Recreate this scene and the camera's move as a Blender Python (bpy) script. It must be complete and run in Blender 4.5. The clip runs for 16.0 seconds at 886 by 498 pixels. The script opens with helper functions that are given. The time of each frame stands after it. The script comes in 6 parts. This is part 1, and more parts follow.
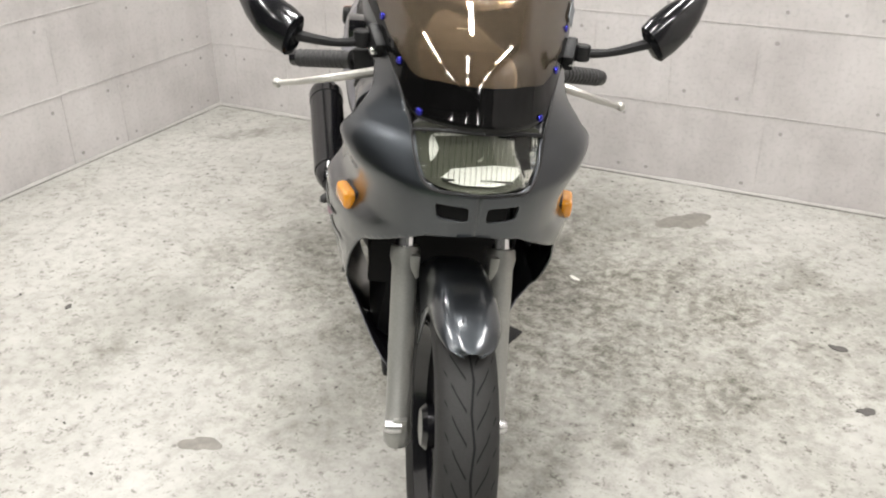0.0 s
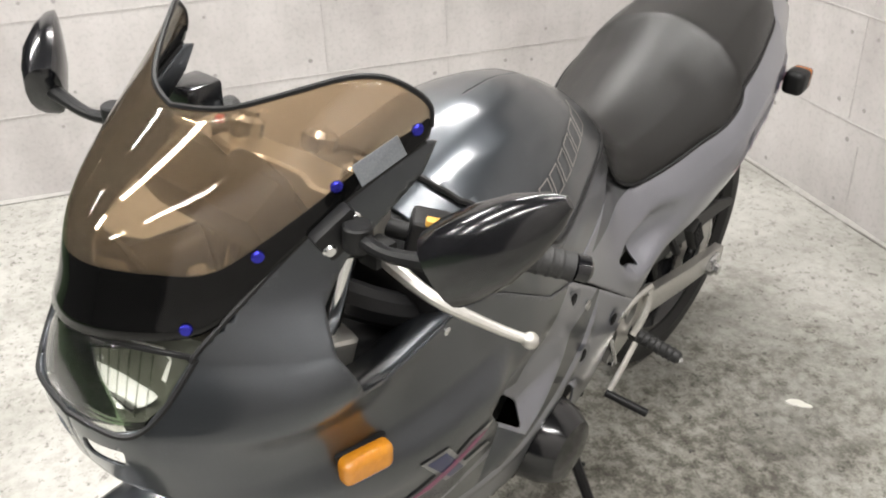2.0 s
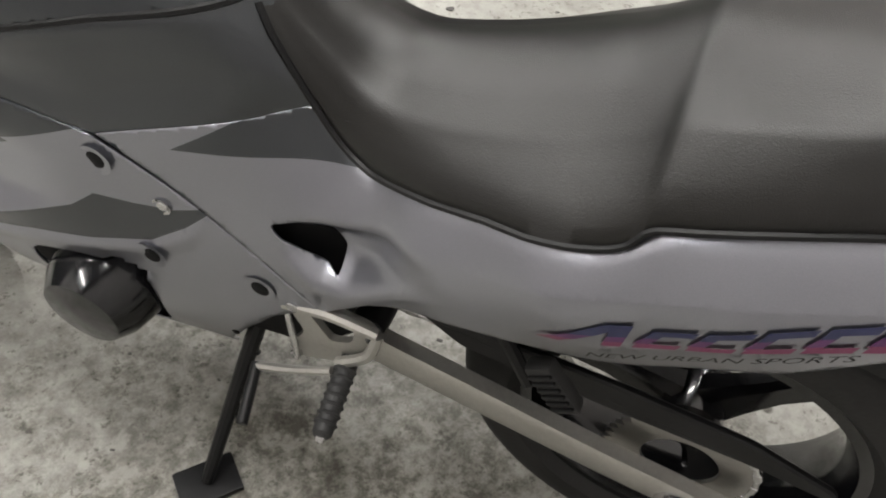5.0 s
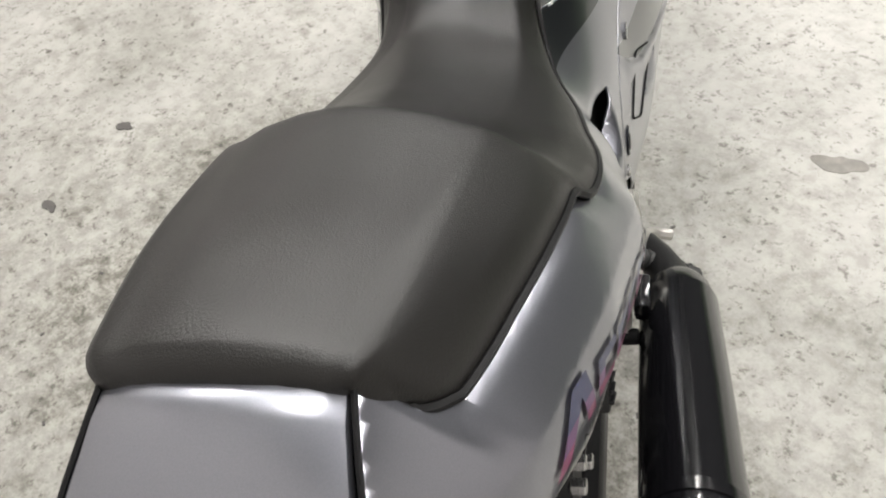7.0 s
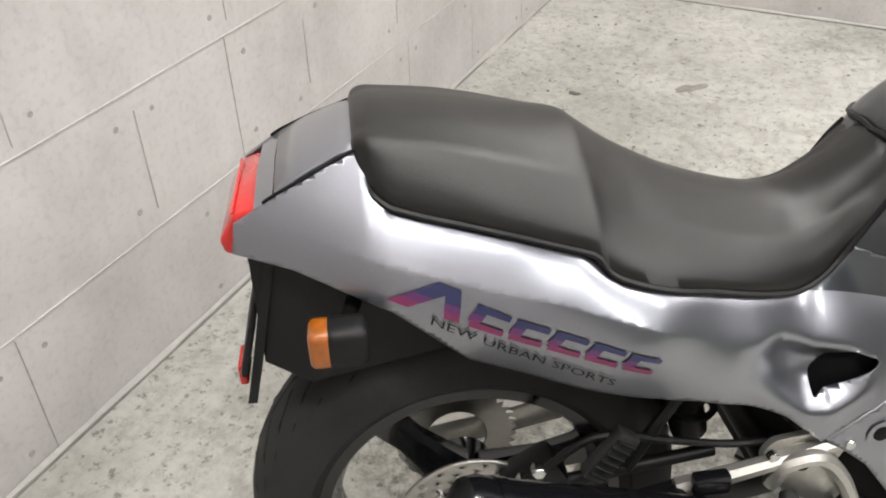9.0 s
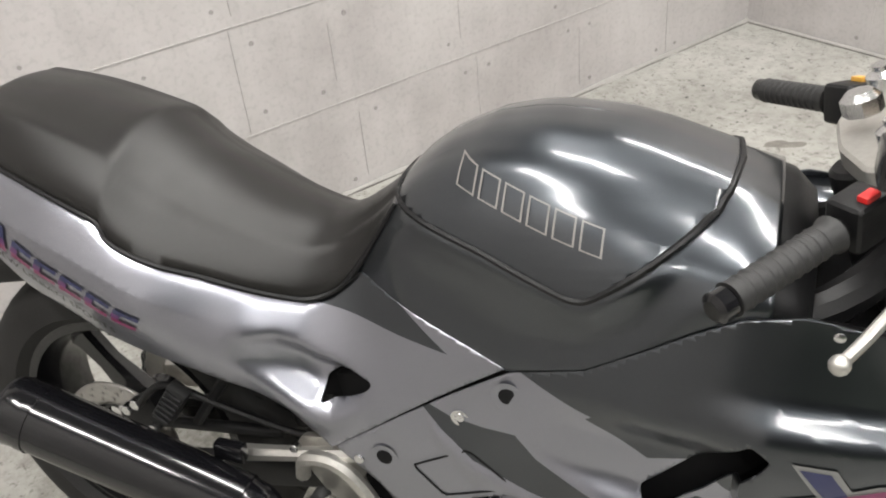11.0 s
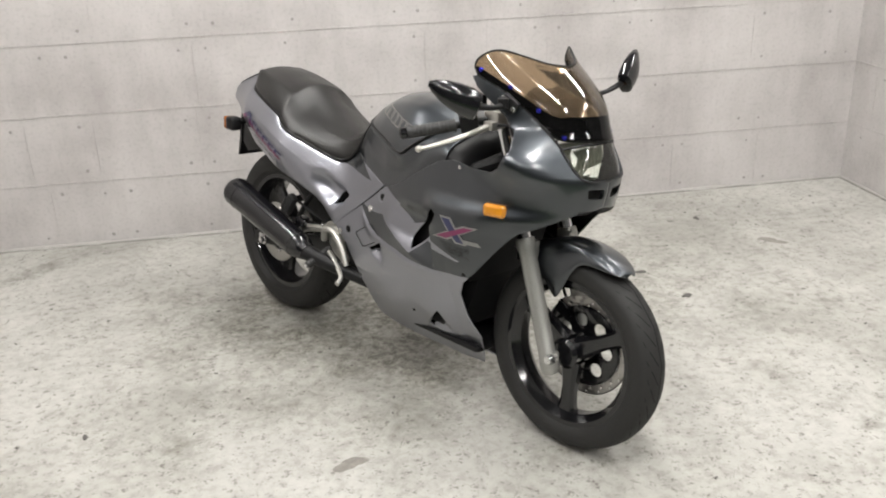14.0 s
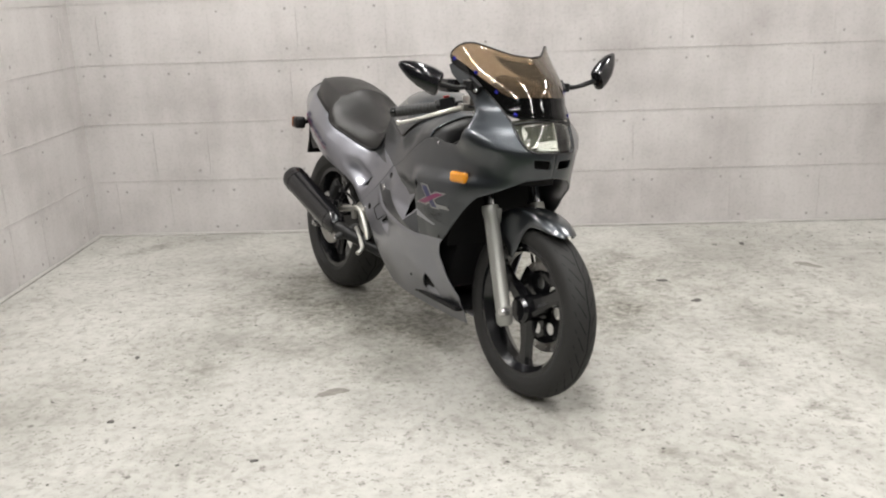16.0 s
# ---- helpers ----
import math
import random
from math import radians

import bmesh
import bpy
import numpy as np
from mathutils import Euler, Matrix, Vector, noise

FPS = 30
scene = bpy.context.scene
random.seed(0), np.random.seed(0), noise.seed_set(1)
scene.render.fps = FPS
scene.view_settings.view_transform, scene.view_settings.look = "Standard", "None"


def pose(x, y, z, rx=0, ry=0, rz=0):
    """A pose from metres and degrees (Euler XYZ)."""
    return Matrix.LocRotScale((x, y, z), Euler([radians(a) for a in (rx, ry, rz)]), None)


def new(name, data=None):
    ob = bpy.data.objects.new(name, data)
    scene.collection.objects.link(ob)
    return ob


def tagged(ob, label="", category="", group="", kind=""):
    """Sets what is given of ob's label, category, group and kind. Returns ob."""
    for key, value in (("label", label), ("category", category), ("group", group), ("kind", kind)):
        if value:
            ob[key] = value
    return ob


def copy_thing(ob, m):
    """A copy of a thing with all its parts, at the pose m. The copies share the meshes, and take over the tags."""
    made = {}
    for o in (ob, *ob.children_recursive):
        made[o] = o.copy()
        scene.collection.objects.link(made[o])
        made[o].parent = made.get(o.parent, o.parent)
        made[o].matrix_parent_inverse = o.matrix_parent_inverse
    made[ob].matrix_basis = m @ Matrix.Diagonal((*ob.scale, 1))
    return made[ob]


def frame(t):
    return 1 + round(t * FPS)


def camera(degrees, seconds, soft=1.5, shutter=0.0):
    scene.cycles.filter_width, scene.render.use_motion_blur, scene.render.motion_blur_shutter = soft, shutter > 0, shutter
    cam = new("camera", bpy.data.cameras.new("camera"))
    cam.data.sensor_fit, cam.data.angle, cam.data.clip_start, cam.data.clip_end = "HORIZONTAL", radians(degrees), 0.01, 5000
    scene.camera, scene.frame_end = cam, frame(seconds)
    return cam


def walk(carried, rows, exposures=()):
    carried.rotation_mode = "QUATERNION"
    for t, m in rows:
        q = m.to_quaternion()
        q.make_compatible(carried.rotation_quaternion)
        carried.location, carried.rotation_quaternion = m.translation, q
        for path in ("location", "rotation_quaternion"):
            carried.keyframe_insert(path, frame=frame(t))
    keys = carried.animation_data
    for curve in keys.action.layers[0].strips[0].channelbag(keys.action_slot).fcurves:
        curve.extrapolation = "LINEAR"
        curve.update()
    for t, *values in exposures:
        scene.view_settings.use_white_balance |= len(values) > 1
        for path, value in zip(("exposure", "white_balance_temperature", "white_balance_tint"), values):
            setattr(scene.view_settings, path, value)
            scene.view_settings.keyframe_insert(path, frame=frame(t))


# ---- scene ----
cam = camera(53.30, 16.0, soft=2.0)
EXPOSURES = [(0, 0.0), (1.0, -0.06), (1.5, 0.07), (2.0, 0.1), (2.5, -0.02), (3.0, -0.2), (4.0, -0.45), (5.2, -0.2), (6.5, 0.0), (7.0, -0.2), (8.0, -0.05), (10.5, -0.2), (12.0, -0.05), (13.0, -0.03), (14.0, -0.2), (16.0, -0.27)]
walk(cam, [
    (0, pose(2.7234, -0.1023, 1.3724, 62.576, 0.878, 83.857)),
    (0.5, pose(2.4936, 0.1986, 1.3641, 61.330, -0.098, 96.859)),
    (1, pose(2.2573, 0.4095, 1.3421, 60.990, 0.915, 106.775)),
    (1.5, pose(1.9939, 0.6347, 1.3405, 59.572, 2.926, 118.665)),
    (2, pose(1.7277, 0.8311, 1.3590, 60.244, 2.588, 128.709)),
    (2.5, pose(1.4344, 0.9348, 1.3425, 57.296, 2.535, 138.514)),
    (3, pose(1.1380, 1.0475, 1.3442, 54.742, -0.578, 151.876)),
    (3.5, pose(0.8679, 0.9916, 1.2809, 51.085, -3.830, 160.099)),
    (4, pose(0.5786, 0.9620, 1.2604, 48.424, -3.634, 171.738)),
    (4.2, pose(0.4812, 0.9735, 1.2507, 49.136, -3.467, 175.830)),
    (6.5, pose(-0.2819, 0.0836, 1.3184, 34.715, 4.600, -96.281)),
    (7, pose(-0.3552, -0.1284, 1.3113, 41.089, 7.723, -80.219)),
    (7.5, pose(-0.3574, -0.3251, 1.3776, 42.865, 7.294, -61.932)),
    (8, pose(-0.3454, -0.6026, 1.4220, 46.329, 6.830, -40.810)),
    (10.5, pose(0.6715, -0.9080, 1.3496, 55.175, 0.454, 17.696)),
    (11, pose(0.9794, -0.8719, 1.4097, 55.939, 5.052, 19.346)),
    (11.5, pose(1.2336, -0.9587, 1.4487, 56.074, 6.111, 21.411)),
    (12, pose(1.5574, -1.1055, 1.4534, 58.945, 4.292, 28.315)),
    (12.5, pose(1.8508, -1.3291, 1.4761, 62.673, 5.571, 32.806)),
    (13, pose(2.1903, -1.4877, 1.4840, 65.701, 5.909, 40.074)),
    (13.5, pose(2.5058, -1.6380, 1.5100, 67.704, 3.472, 41.969)),
    (14, pose(2.7791, -1.7488, 1.5174, 67.973, 1.991, 46.607)),
    (14.5, pose(3.0950, -1.7389, 1.5132, 67.670, -0.423, 46.697)),
    (15, pose(3.2300, -1.6453, 1.4819, 68.890, -0.482, 51.074)),
    (15.5, pose(3.4244, -1.5318, 1.4523, 72.010, 0.096, 58.787)),
    (16, pose(3.5504, -1.5676, 1.2993, 73.369, 2.000, 58.868)),
], EXPOSURES)
LEAN = 6.217  # degrees by which the machine leans on its stand

# ---------------------------------------------------------------- world and light
world = bpy.data.worlds.new("room_world")
scene.world = world
world.use_nodes = True
world.node_tree.nodes["Background"].inputs["Color"].default_value = (0.9, 0.93, 1.0, 1)
world.node_tree.nodes["Background"].inputs["Strength"].default_value = 0.05

# room axes: the back wall runs from CORNER_A to CORNER_B
CORNER_A = Vector((-1.62, -0.775, 0))
CORNER_B = Vector((0.875, 2.97, 0))
U = (CORNER_B - CORNER_A).normalized()
V = Vector((U.y, -U.x, 0))
CEILING = 3.1


def room(u, v, z):
    """A place in the room: u along the back wall, v out from it."""
    return CORNER_A + U * u + V * v + Vector((0, 0, z))


ROOM_TURN = math.degrees(math.atan2(U.y, U.x))
TUBES = [(u, v) for u in (0.7, 2.3, 3.9) for v in (1.3, 3.3, 5.3)]
TUBE_POWER = 42
for u, v in TUBES:
    lamp = bpy.data.lights.new("tube_light", "AREA")
    lamp.shape, lamp.size, lamp.size_y, lamp.energy = "RECTANGLE", 1.2, 0.07, TUBE_POWER
    lamp.color = (1.0, 0.975, 0.94)
    ob = new("tube_light", lamp)
    ob.matrix_world = Matrix.Translation(room(u, v, CEILING - 0.135)) @ pose(0, 0, 0, 0, 0, ROOM_TURN + 90)

# ---------------------------------------------------------------- materials


def material(name, colour, rough=0.5, metal=0.0, coat=0.0, grain=0.0, grain_size=60.0, bump=0.0, stain=0.0, stain_size=3.0, emit=None, spec=0.5):
    m = bpy.data.materials.new(name)
    m.use_nodes = True
    nt = m.node_tree
    b = nt.nodes["Principled BSDF"]
    b.inputs["Base Color"].default_value = (*colour, 1)
    b.inputs["Roughness"].default_value = rough
    b.inputs["Metallic"].default_value = metal
    b.inputs["Coat Weight"].default_value = coat
    b.inputs["Coat Roughness"].default_value = 0.05 if metal < 0.5 else 0.15
    if emit:
        b.inputs["Emission Color"].default_value = (*emit[:3], 1)
        b.inputs["Emission Strength"].default_value = emit[3]
    tc = nt.nodes.new("ShaderNodeTexCoord")
    b.inputs["Specular IOR Level"].default_value = spec
    if grain or bump or stain:
        n1 = nt.nodes.new("ShaderNodeTexNoise")
        n1.inputs["Scale"].default_value, n1.inputs["Detail"].default_value = grain_size, 6
        nt.links.new(tc.outputs["Object"], n1.inputs["Vector"])
        n2 = nt.nodes.new("ShaderNodeTexNoise")
        n2.inputs["Scale"].default_value, n2.inputs["Detail"].default_value = stain_size, 5
        nt.links.new(tc.outputs["Object"], n2.inputs["Vector"])
        a = nt.nodes.new("ShaderNodeMath")
        a.operation = "MULTIPLY_ADD"
        nt.links.new(n1.outputs["Fac"], a.inputs[0])
        a.inputs[1].default_value = 2 * grain
        a.inputs[2].default_value = 1 - grain
        c = nt.nodes.new("ShaderNodeMath")
        c.operation = "MULTIPLY_ADD"
        nt.links.new(n2.outputs["Fac"], c.inputs[0])
        c.inputs[1].default_value = 2 * stain
        c.inputs[2].default_value = 1 - stain
        d = nt.nodes.new("ShaderNodeMath")
        d.operation = "MULTIPLY"
        nt.links.new(a.outputs[0], d.inputs[0])
        nt.links.new(c.outputs[0], d.inputs[1])
        mul = nt.nodes.new("ShaderNodeVectorMath")
        mul.operation = "SCALE"
        mul.inputs[0].default_value = colour
        nt.links.new(d.outputs[0], mul.inputs["Scale"])
        nt.links.new(mul.outputs[0], b.inputs["Base Color"])
        r = nt.nodes.new("ShaderNodeMath")
        r.operation = "MULTIPLY_ADD"
        nt.links.new(n2.outputs["Fac"], r.inputs[0])
        r.inputs[1].default_value = 0.25 * rough
        r.inputs[2].default_value = rough * 0.88
        nt.links.new(r.outputs[0], b.inputs["Roughness"])
        if bump:
            bp = nt.nodes.new("ShaderNodeBump")
            bp.inputs["Strength"].default_value = bump
            bp.inputs["Distance"].default_value = 0.002
            nt.links.new(n1.outputs["Fac"], bp.inputs["Height"])
            nt.links.new(bp.outputs[0], b.inputs["Normal"])
    return m


PAINT_DARK = material("gunmetal_paint", (0.050, 0.056, 0.063), 0.34, 0.93, 1.0, grain=0.12, grain_size=900, stain=0.05)
PAINT_LIGHT = material("silver_lilac_paint", (0.27, 0.275, 0.31), 0.33, 0.93, 0.9, grain=0.12, grain_size=900, stain=0.05)
BLACK_PLASTIC = material("black_plastic", (0.006, 0.006, 0.0065), 0.45, grain=0.3, grain_size=300, bump=0.15, spec=0.28)
GLOSS_BLACK = material("gloss_black", (0.005, 0.005, 0.006), 0.16, coat=0.2, stain=0.2)
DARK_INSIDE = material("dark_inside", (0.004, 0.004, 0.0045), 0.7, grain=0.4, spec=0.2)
RUBBER = material("tyre_rubber", (0.010, 0.0097, 0.0092), 0.72, grain=0.3, grain_size=200, bump=0.3, stain=0.3, stain_size=8)
GRIP = material("grip_rubber", (0.018, 0.018, 0.018), 0.6, grain=0.3, grain_size=200, bump=0.2)
LEATHER = material("seat_vinyl", (0.0060, 0.0056, 0.0050), 0.37, grain=0.25, grain_size=700, bump=0.25, stain=0.15, stain_size=6)
ALLOY = material("cast_alloy", (0.50, 0.49, 0.46), 0.38, 0.85, grain=0.15, grain_size=150, stain=0.15, stain_size=9, bump=0.05)
FORK_ALLOY = material("fork_alloy", (0.33, 0.33, 0.31), 0.42, 0.7, grain=0.12, grain_size=200, stain=0.15)
STEEL = material("steel", (0.62, 0.62, 0.62), 0.25, 1.0, grain=0.1, grain_size=120, stain=0.15)
CHROME = material("chrome", (0.8, 0.8, 0.8), 0.08, 1.0, stain=0.05)
HOUSING = material("lamp_housing", (0.075, 0.078, 0.062), 0.3, grain=0.1)
REFLECTOR = material("bright_reflector", (0.93, 0.93, 0.92), 0.25, 0.2, grain=0.08, grain_size=120, bump=0.3)
DISC_STEEL = material("disc_steel", (0.42, 0.41, 0.39), 0.35, 1.0, grain=0.12, grain_size=160, stain=0.1)
BLUE_BOLT = material("blue_anodised", (0.03, 0.03, 0.34), 0.25, 0.8, stain=0.05)
AMBER = material("amber_lens", (0.52, 0.205, 0.010), 0.18, coat=0.6, grain=0.2, grain_size=120, bump=0.3)
AMBER_DARK = material("dark_amber_lens", (0.27, 0.075, 0.006), 0.2, coat=0.5, grain=0.3, grain_size=120, bump=0.3)
RED_LENS = material("red_lens", (0.5, 0.012, 0.01), 0.15, coat=0.6, grain=0.2, grain_size=90, bump=0.2)
RED_PLASTIC = material("red_switch", (0.6, 0.02, 0.02), 0.4, stain=0.1)
YELLOW_PLASTIC = material("amber_switch", (0.6, 0.33, 0.06), 0.4, stain=0.1)
WHITE_DECAL = material("silver_decal", (0.22, 0.22, 0.215), 0.4, 0.3, stain=0.1)
OUTLINE_DECAL = material("grey_outline_decal", (0.21, 0.20, 0.19), 0.4, 0.2, stain=0.1)
NAVY_DECAL = material("navy_decal", (0.014, 0.018, 0.07), 0.35, coat=0.3, stain=0.1)
PLUM_DECAL = material("plum_decal", (0.085, 0.016, 0.095), 0.35, coat=0.3, stain=0.1)
MAGENTA_DECAL = material("magenta_decal", (0.16, 0.012, 0.07), 0.35, coat=0.3, stain=0.1)
BLACK_DECAL = material("black_decal", (0.006, 0.006, 0.007), 0.5, stain=0.1, spec=0.2)
STICKER = material("grey_sticker", (0.13, 0.14, 0.15), 0.5, grain=0.4, grain_size=500)
WOOD = material("pale_timber", (0.55, 0.38, 0.19), 0.6, grain=0.25, grain_size=40, stain=0.2, bump=0.2)
GREEN_FLOOR = material("green_painted_floor", (0.075, 0.115, 0.06), 0.55, grain=0.2, grain_size=60, stain=0.35, stain_size=4, bump=0.2)
MOP = material("mop_cotton", (0.28, 0.24, 0.19), 0.9, grain=0.4, grain_size=80)
CEIL = material("ceiling_paint", (0.09, 0.09, 0.092), 0.8, grain=0.05, stain=0.08)
LAMP_WHITE = material("lamp_enamel", (0.8, 0.8, 0.8), 0.4, stain=0.05)
GLOW = material("fluorescent_tube", (0.9, 0.9, 0.9), 0.4, emit=(1.0, 0.97, 0.93, 22.0))


def glass(name, colour, rough=0.02, gloss=1.0, body=None, share=0.0):
    """Thin tinted sheet: part see-through, part glossy; body: scuffed plastic that scatters a share of the light."""
    m = bpy.data.materials.new(name)
    m.use_nodes = True
    nt = m.node_tree
    out = nt.nodes["Material Output"]
    nt.nodes.remove(nt.nodes["Principled BSDF"])
    tr = nt.nodes.new("ShaderNodeBsdfTransparent")
    tr.inputs["Color"].default_value = (*colour, 1)
    gl = nt.nodes.new("ShaderNodeBsdfGlossy")
    gl.inputs["Roughness"].default_value = rough
    gl.inputs["Color"].default_value = (gloss, gloss, gloss, 1)
    fr = nt.nodes.new("ShaderNodeFresnel")
    fr.inputs["IOR"].default_value = 1.5
    mx = nt.nodes.new("ShaderNodeMixShader")
    nt.links.new(fr.outputs[0], mx.inputs[0])
    clear = tr
    if body:
        both = nt.nodes.new("ShaderNodeAddShader")
        for k, kind in enumerate(("ShaderNodeBsdfTranslucent", "ShaderNodeBsdfDiffuse")):
            n = nt.nodes.new(kind)
            n.inputs["Color"].default_value = (*[c * 0.5 for c in body], 1)
            nt.links.new(n.outputs[0], both.inputs[k])
        clear = nt.nodes.new("ShaderNodeMixShader")
        clear.inputs[0].default_value = share
        nt.links.new(tr.outputs[0], clear.inputs[1])
        nt.links.new(both.outputs[0], clear.inputs[2])
    nt.links.new(clear.outputs[0], mx.inputs[1])
    nt.links.new(gl.outputs[0], mx.inputs[2])
    nt.links.new(mx.outputs[0], out.inputs["Surface"])
    return m


SMOKE = glass("smoked_screen", (0.80, 0.69, 0.56), body=(0.30, 0.235, 0.165), share=0.22)
LENS = glass("clear_lens", (0.93, 0.94, 0.90), 0.05)


DIRT_SHADE_AT = (-0.438, -2.201, 0.0)


def concrete_floor():
    m = bpy.data.materials.new("worn_concrete")
    m.use_nodes = True
    nt = m.node_tree
    N, link = nt.nodes.new, nt.links.new
    b = nt.nodes["Principled BSDF"]
    tc = N("ShaderNodeTexCoord")

    def noise_of(scale, detail=6, rough=0.6, kind="ShaderNodeTexNoise"):
        n = N(kind)
        n.inputs["Scale"].default_value = scale
        if kind == "ShaderNodeTexNoise":
            n.inputs["Detail"].default_value, n.inputs["Roughness"].default_value = detail, rough
        link(tc.outputs["Object"], n.inputs["Vector"])
        return n

    def ramp(src, stops):
        r = N("ShaderNodeValToRGB")
        while len(r.color_ramp.elements) < len(stops):
            r.color_ramp.elements.new(0.5)
        for e, (p, c) in zip(r.color_ramp.elements, stops):
            e.position, e.color = p, (*c, 1) if len(c) == 3 else c
        link(src, r.inputs[0])
        return r

    def mixed(a, b_, fac, mode="MIX"):
        x = N("ShaderNodeMix")
        x.data_type, x.blend_type = "RGBA", mode
        if isinstance(fac, float):
            x.inputs[0].default_value = fac
        else:
            link(fac, x.inputs[0])
        link(a, x.inputs[6])
        link(b_, x.inputs[7])
        return x.outputs[2]

    base = ramp(noise_of(1.3, 7, 0.62).outputs["Fac"], [(0.33, (0.275, 0.27, 0.248)), (0.52, (0.39, 0.385, 0.36)), (0.7, (0.46, 0.455, 0.43))])
    mott = ramp(noise_of(26, 8, 0.7).outputs["Fac"], [(0.38, (0.78, 0.77, 0.75)), (0.50, (0.95, 0.95, 0.94)), (0.62, (1.03, 1.03, 1.02))])
    col = mixed(base.outputs[0], mott.outputs[0], 1.0, "MULTIPLY")
    chips = ramp(noise_of(48, 9, 0.75).outputs["Fac"], [(0.375, (0.25, 0.24, 0.22)), (0.41, (0.6, 0.59, 0.56)), (0.44, (1, 1, 1))])
    col = mixed(col, chips.outputs[0], 0.75, "MULTIPLY")
    # scattered dark spots and soft grime
    spots = N("ShaderNodeTexVoronoi")
    spots.inputs["Scale"].default_value = 9
    link(tc.outputs["Object"], spots.inputs["Vector"])
    sr = ramp(spots.outputs["Distance"], [(0.0, (0.25, 0.24, 0.22)), (0.07, (0.35, 0.34, 0.32)), (0.11, (1, 1, 1))])
    gate = ramp(noise_of(4.0, 3).outputs["Fac"], [(0.56, (0, 0, 0)), (0.62, (1, 1, 1))])
    col = mixed(col, mixed(col, sr.outputs[0], 1.0, "MULTIPLY"), gate.outputs[0])
    grime = ramp(noise_of(3.1, 8, 0.72).outputs["Fac"], [(0.30, (0.42, 0.41, 0.37)), (0.42, (1, 1, 1))])
    col = mixed(col, grime.outputs[0], 0.8, "MULTIPLY")
    # trodden dirt and the machine's painted-in shade over the parking place, ragged at its edge
    mp = N("ShaderNodeMapping")
    mp.inputs["Location"].default_value = DIRT_SHADE_AT
    mp.inputs["Scale"].default_value = (0.75, 1.0, 1.0)
    link(tc.outputs["Object"], mp.inputs["Vector"])
    ln = N("ShaderNodeVectorMath")
    ln.operation = "LENGTH"
    link(mp.outputs[0], ln.inputs[0])
    ad = N("ShaderNodeMath")
    ad.operation = "MULTIPLY_ADD"
    link(noise_of(3.5, 9, 0.75).outputs["Fac"], ad.inputs[0])
    ad.inputs[1].default_value = 2.4
    link(ln.outputs["Value"], ad.inputs[2])
    zone = ramp(ad.outputs[0], [(0.0, (1, 1, 1)), (0.55, (1, 1, 1)), (0.9, (0, 0, 0))])
    zone.color_ramp.elements[1].position = 0.6
    sc = N("ShaderNodeMath")
    sc.operation = "MULTIPLY"
    link(ad.outputs[0], sc.inputs[0])
    sc.inputs[1].default_value = 0.42
    link(sc.outputs[0], zone.inputs[0])
    flecks = ramp(noise_of(34, 10, 0.78).outputs["Fac"], [(0.42, (0.28, 0.265, 0.235)), (0.50, (0.56, 0.55, 0.515)), (0.58, (0.84, 0.83, 0.80))])
    col = mixed(col, mixed(col, flecks.outputs[0], 1.0, "MULTIPLY"), zone.outputs[0])
    link(col, b.inputs["Base Color"])
    rr = ramp(noise_of(5, 6).outputs["Fac"], [(0.3, (0.42, 0.42, 0.42)), (0.7, (0.62, 0.62, 0.62))])
    link(rr.outputs[0], b.inputs["Roughness"])
    bp = N("ShaderNodeBump")
    bp.inputs["Strength"].default_value, bp.inputs["Distance"].default_value = 0.35, 0.003
    link(noise_of(40, 8, 0.7).outputs["Fac"], bp.inputs["Height"])
    link(bp.outputs[0], b.inputs["Normal"])
    return m


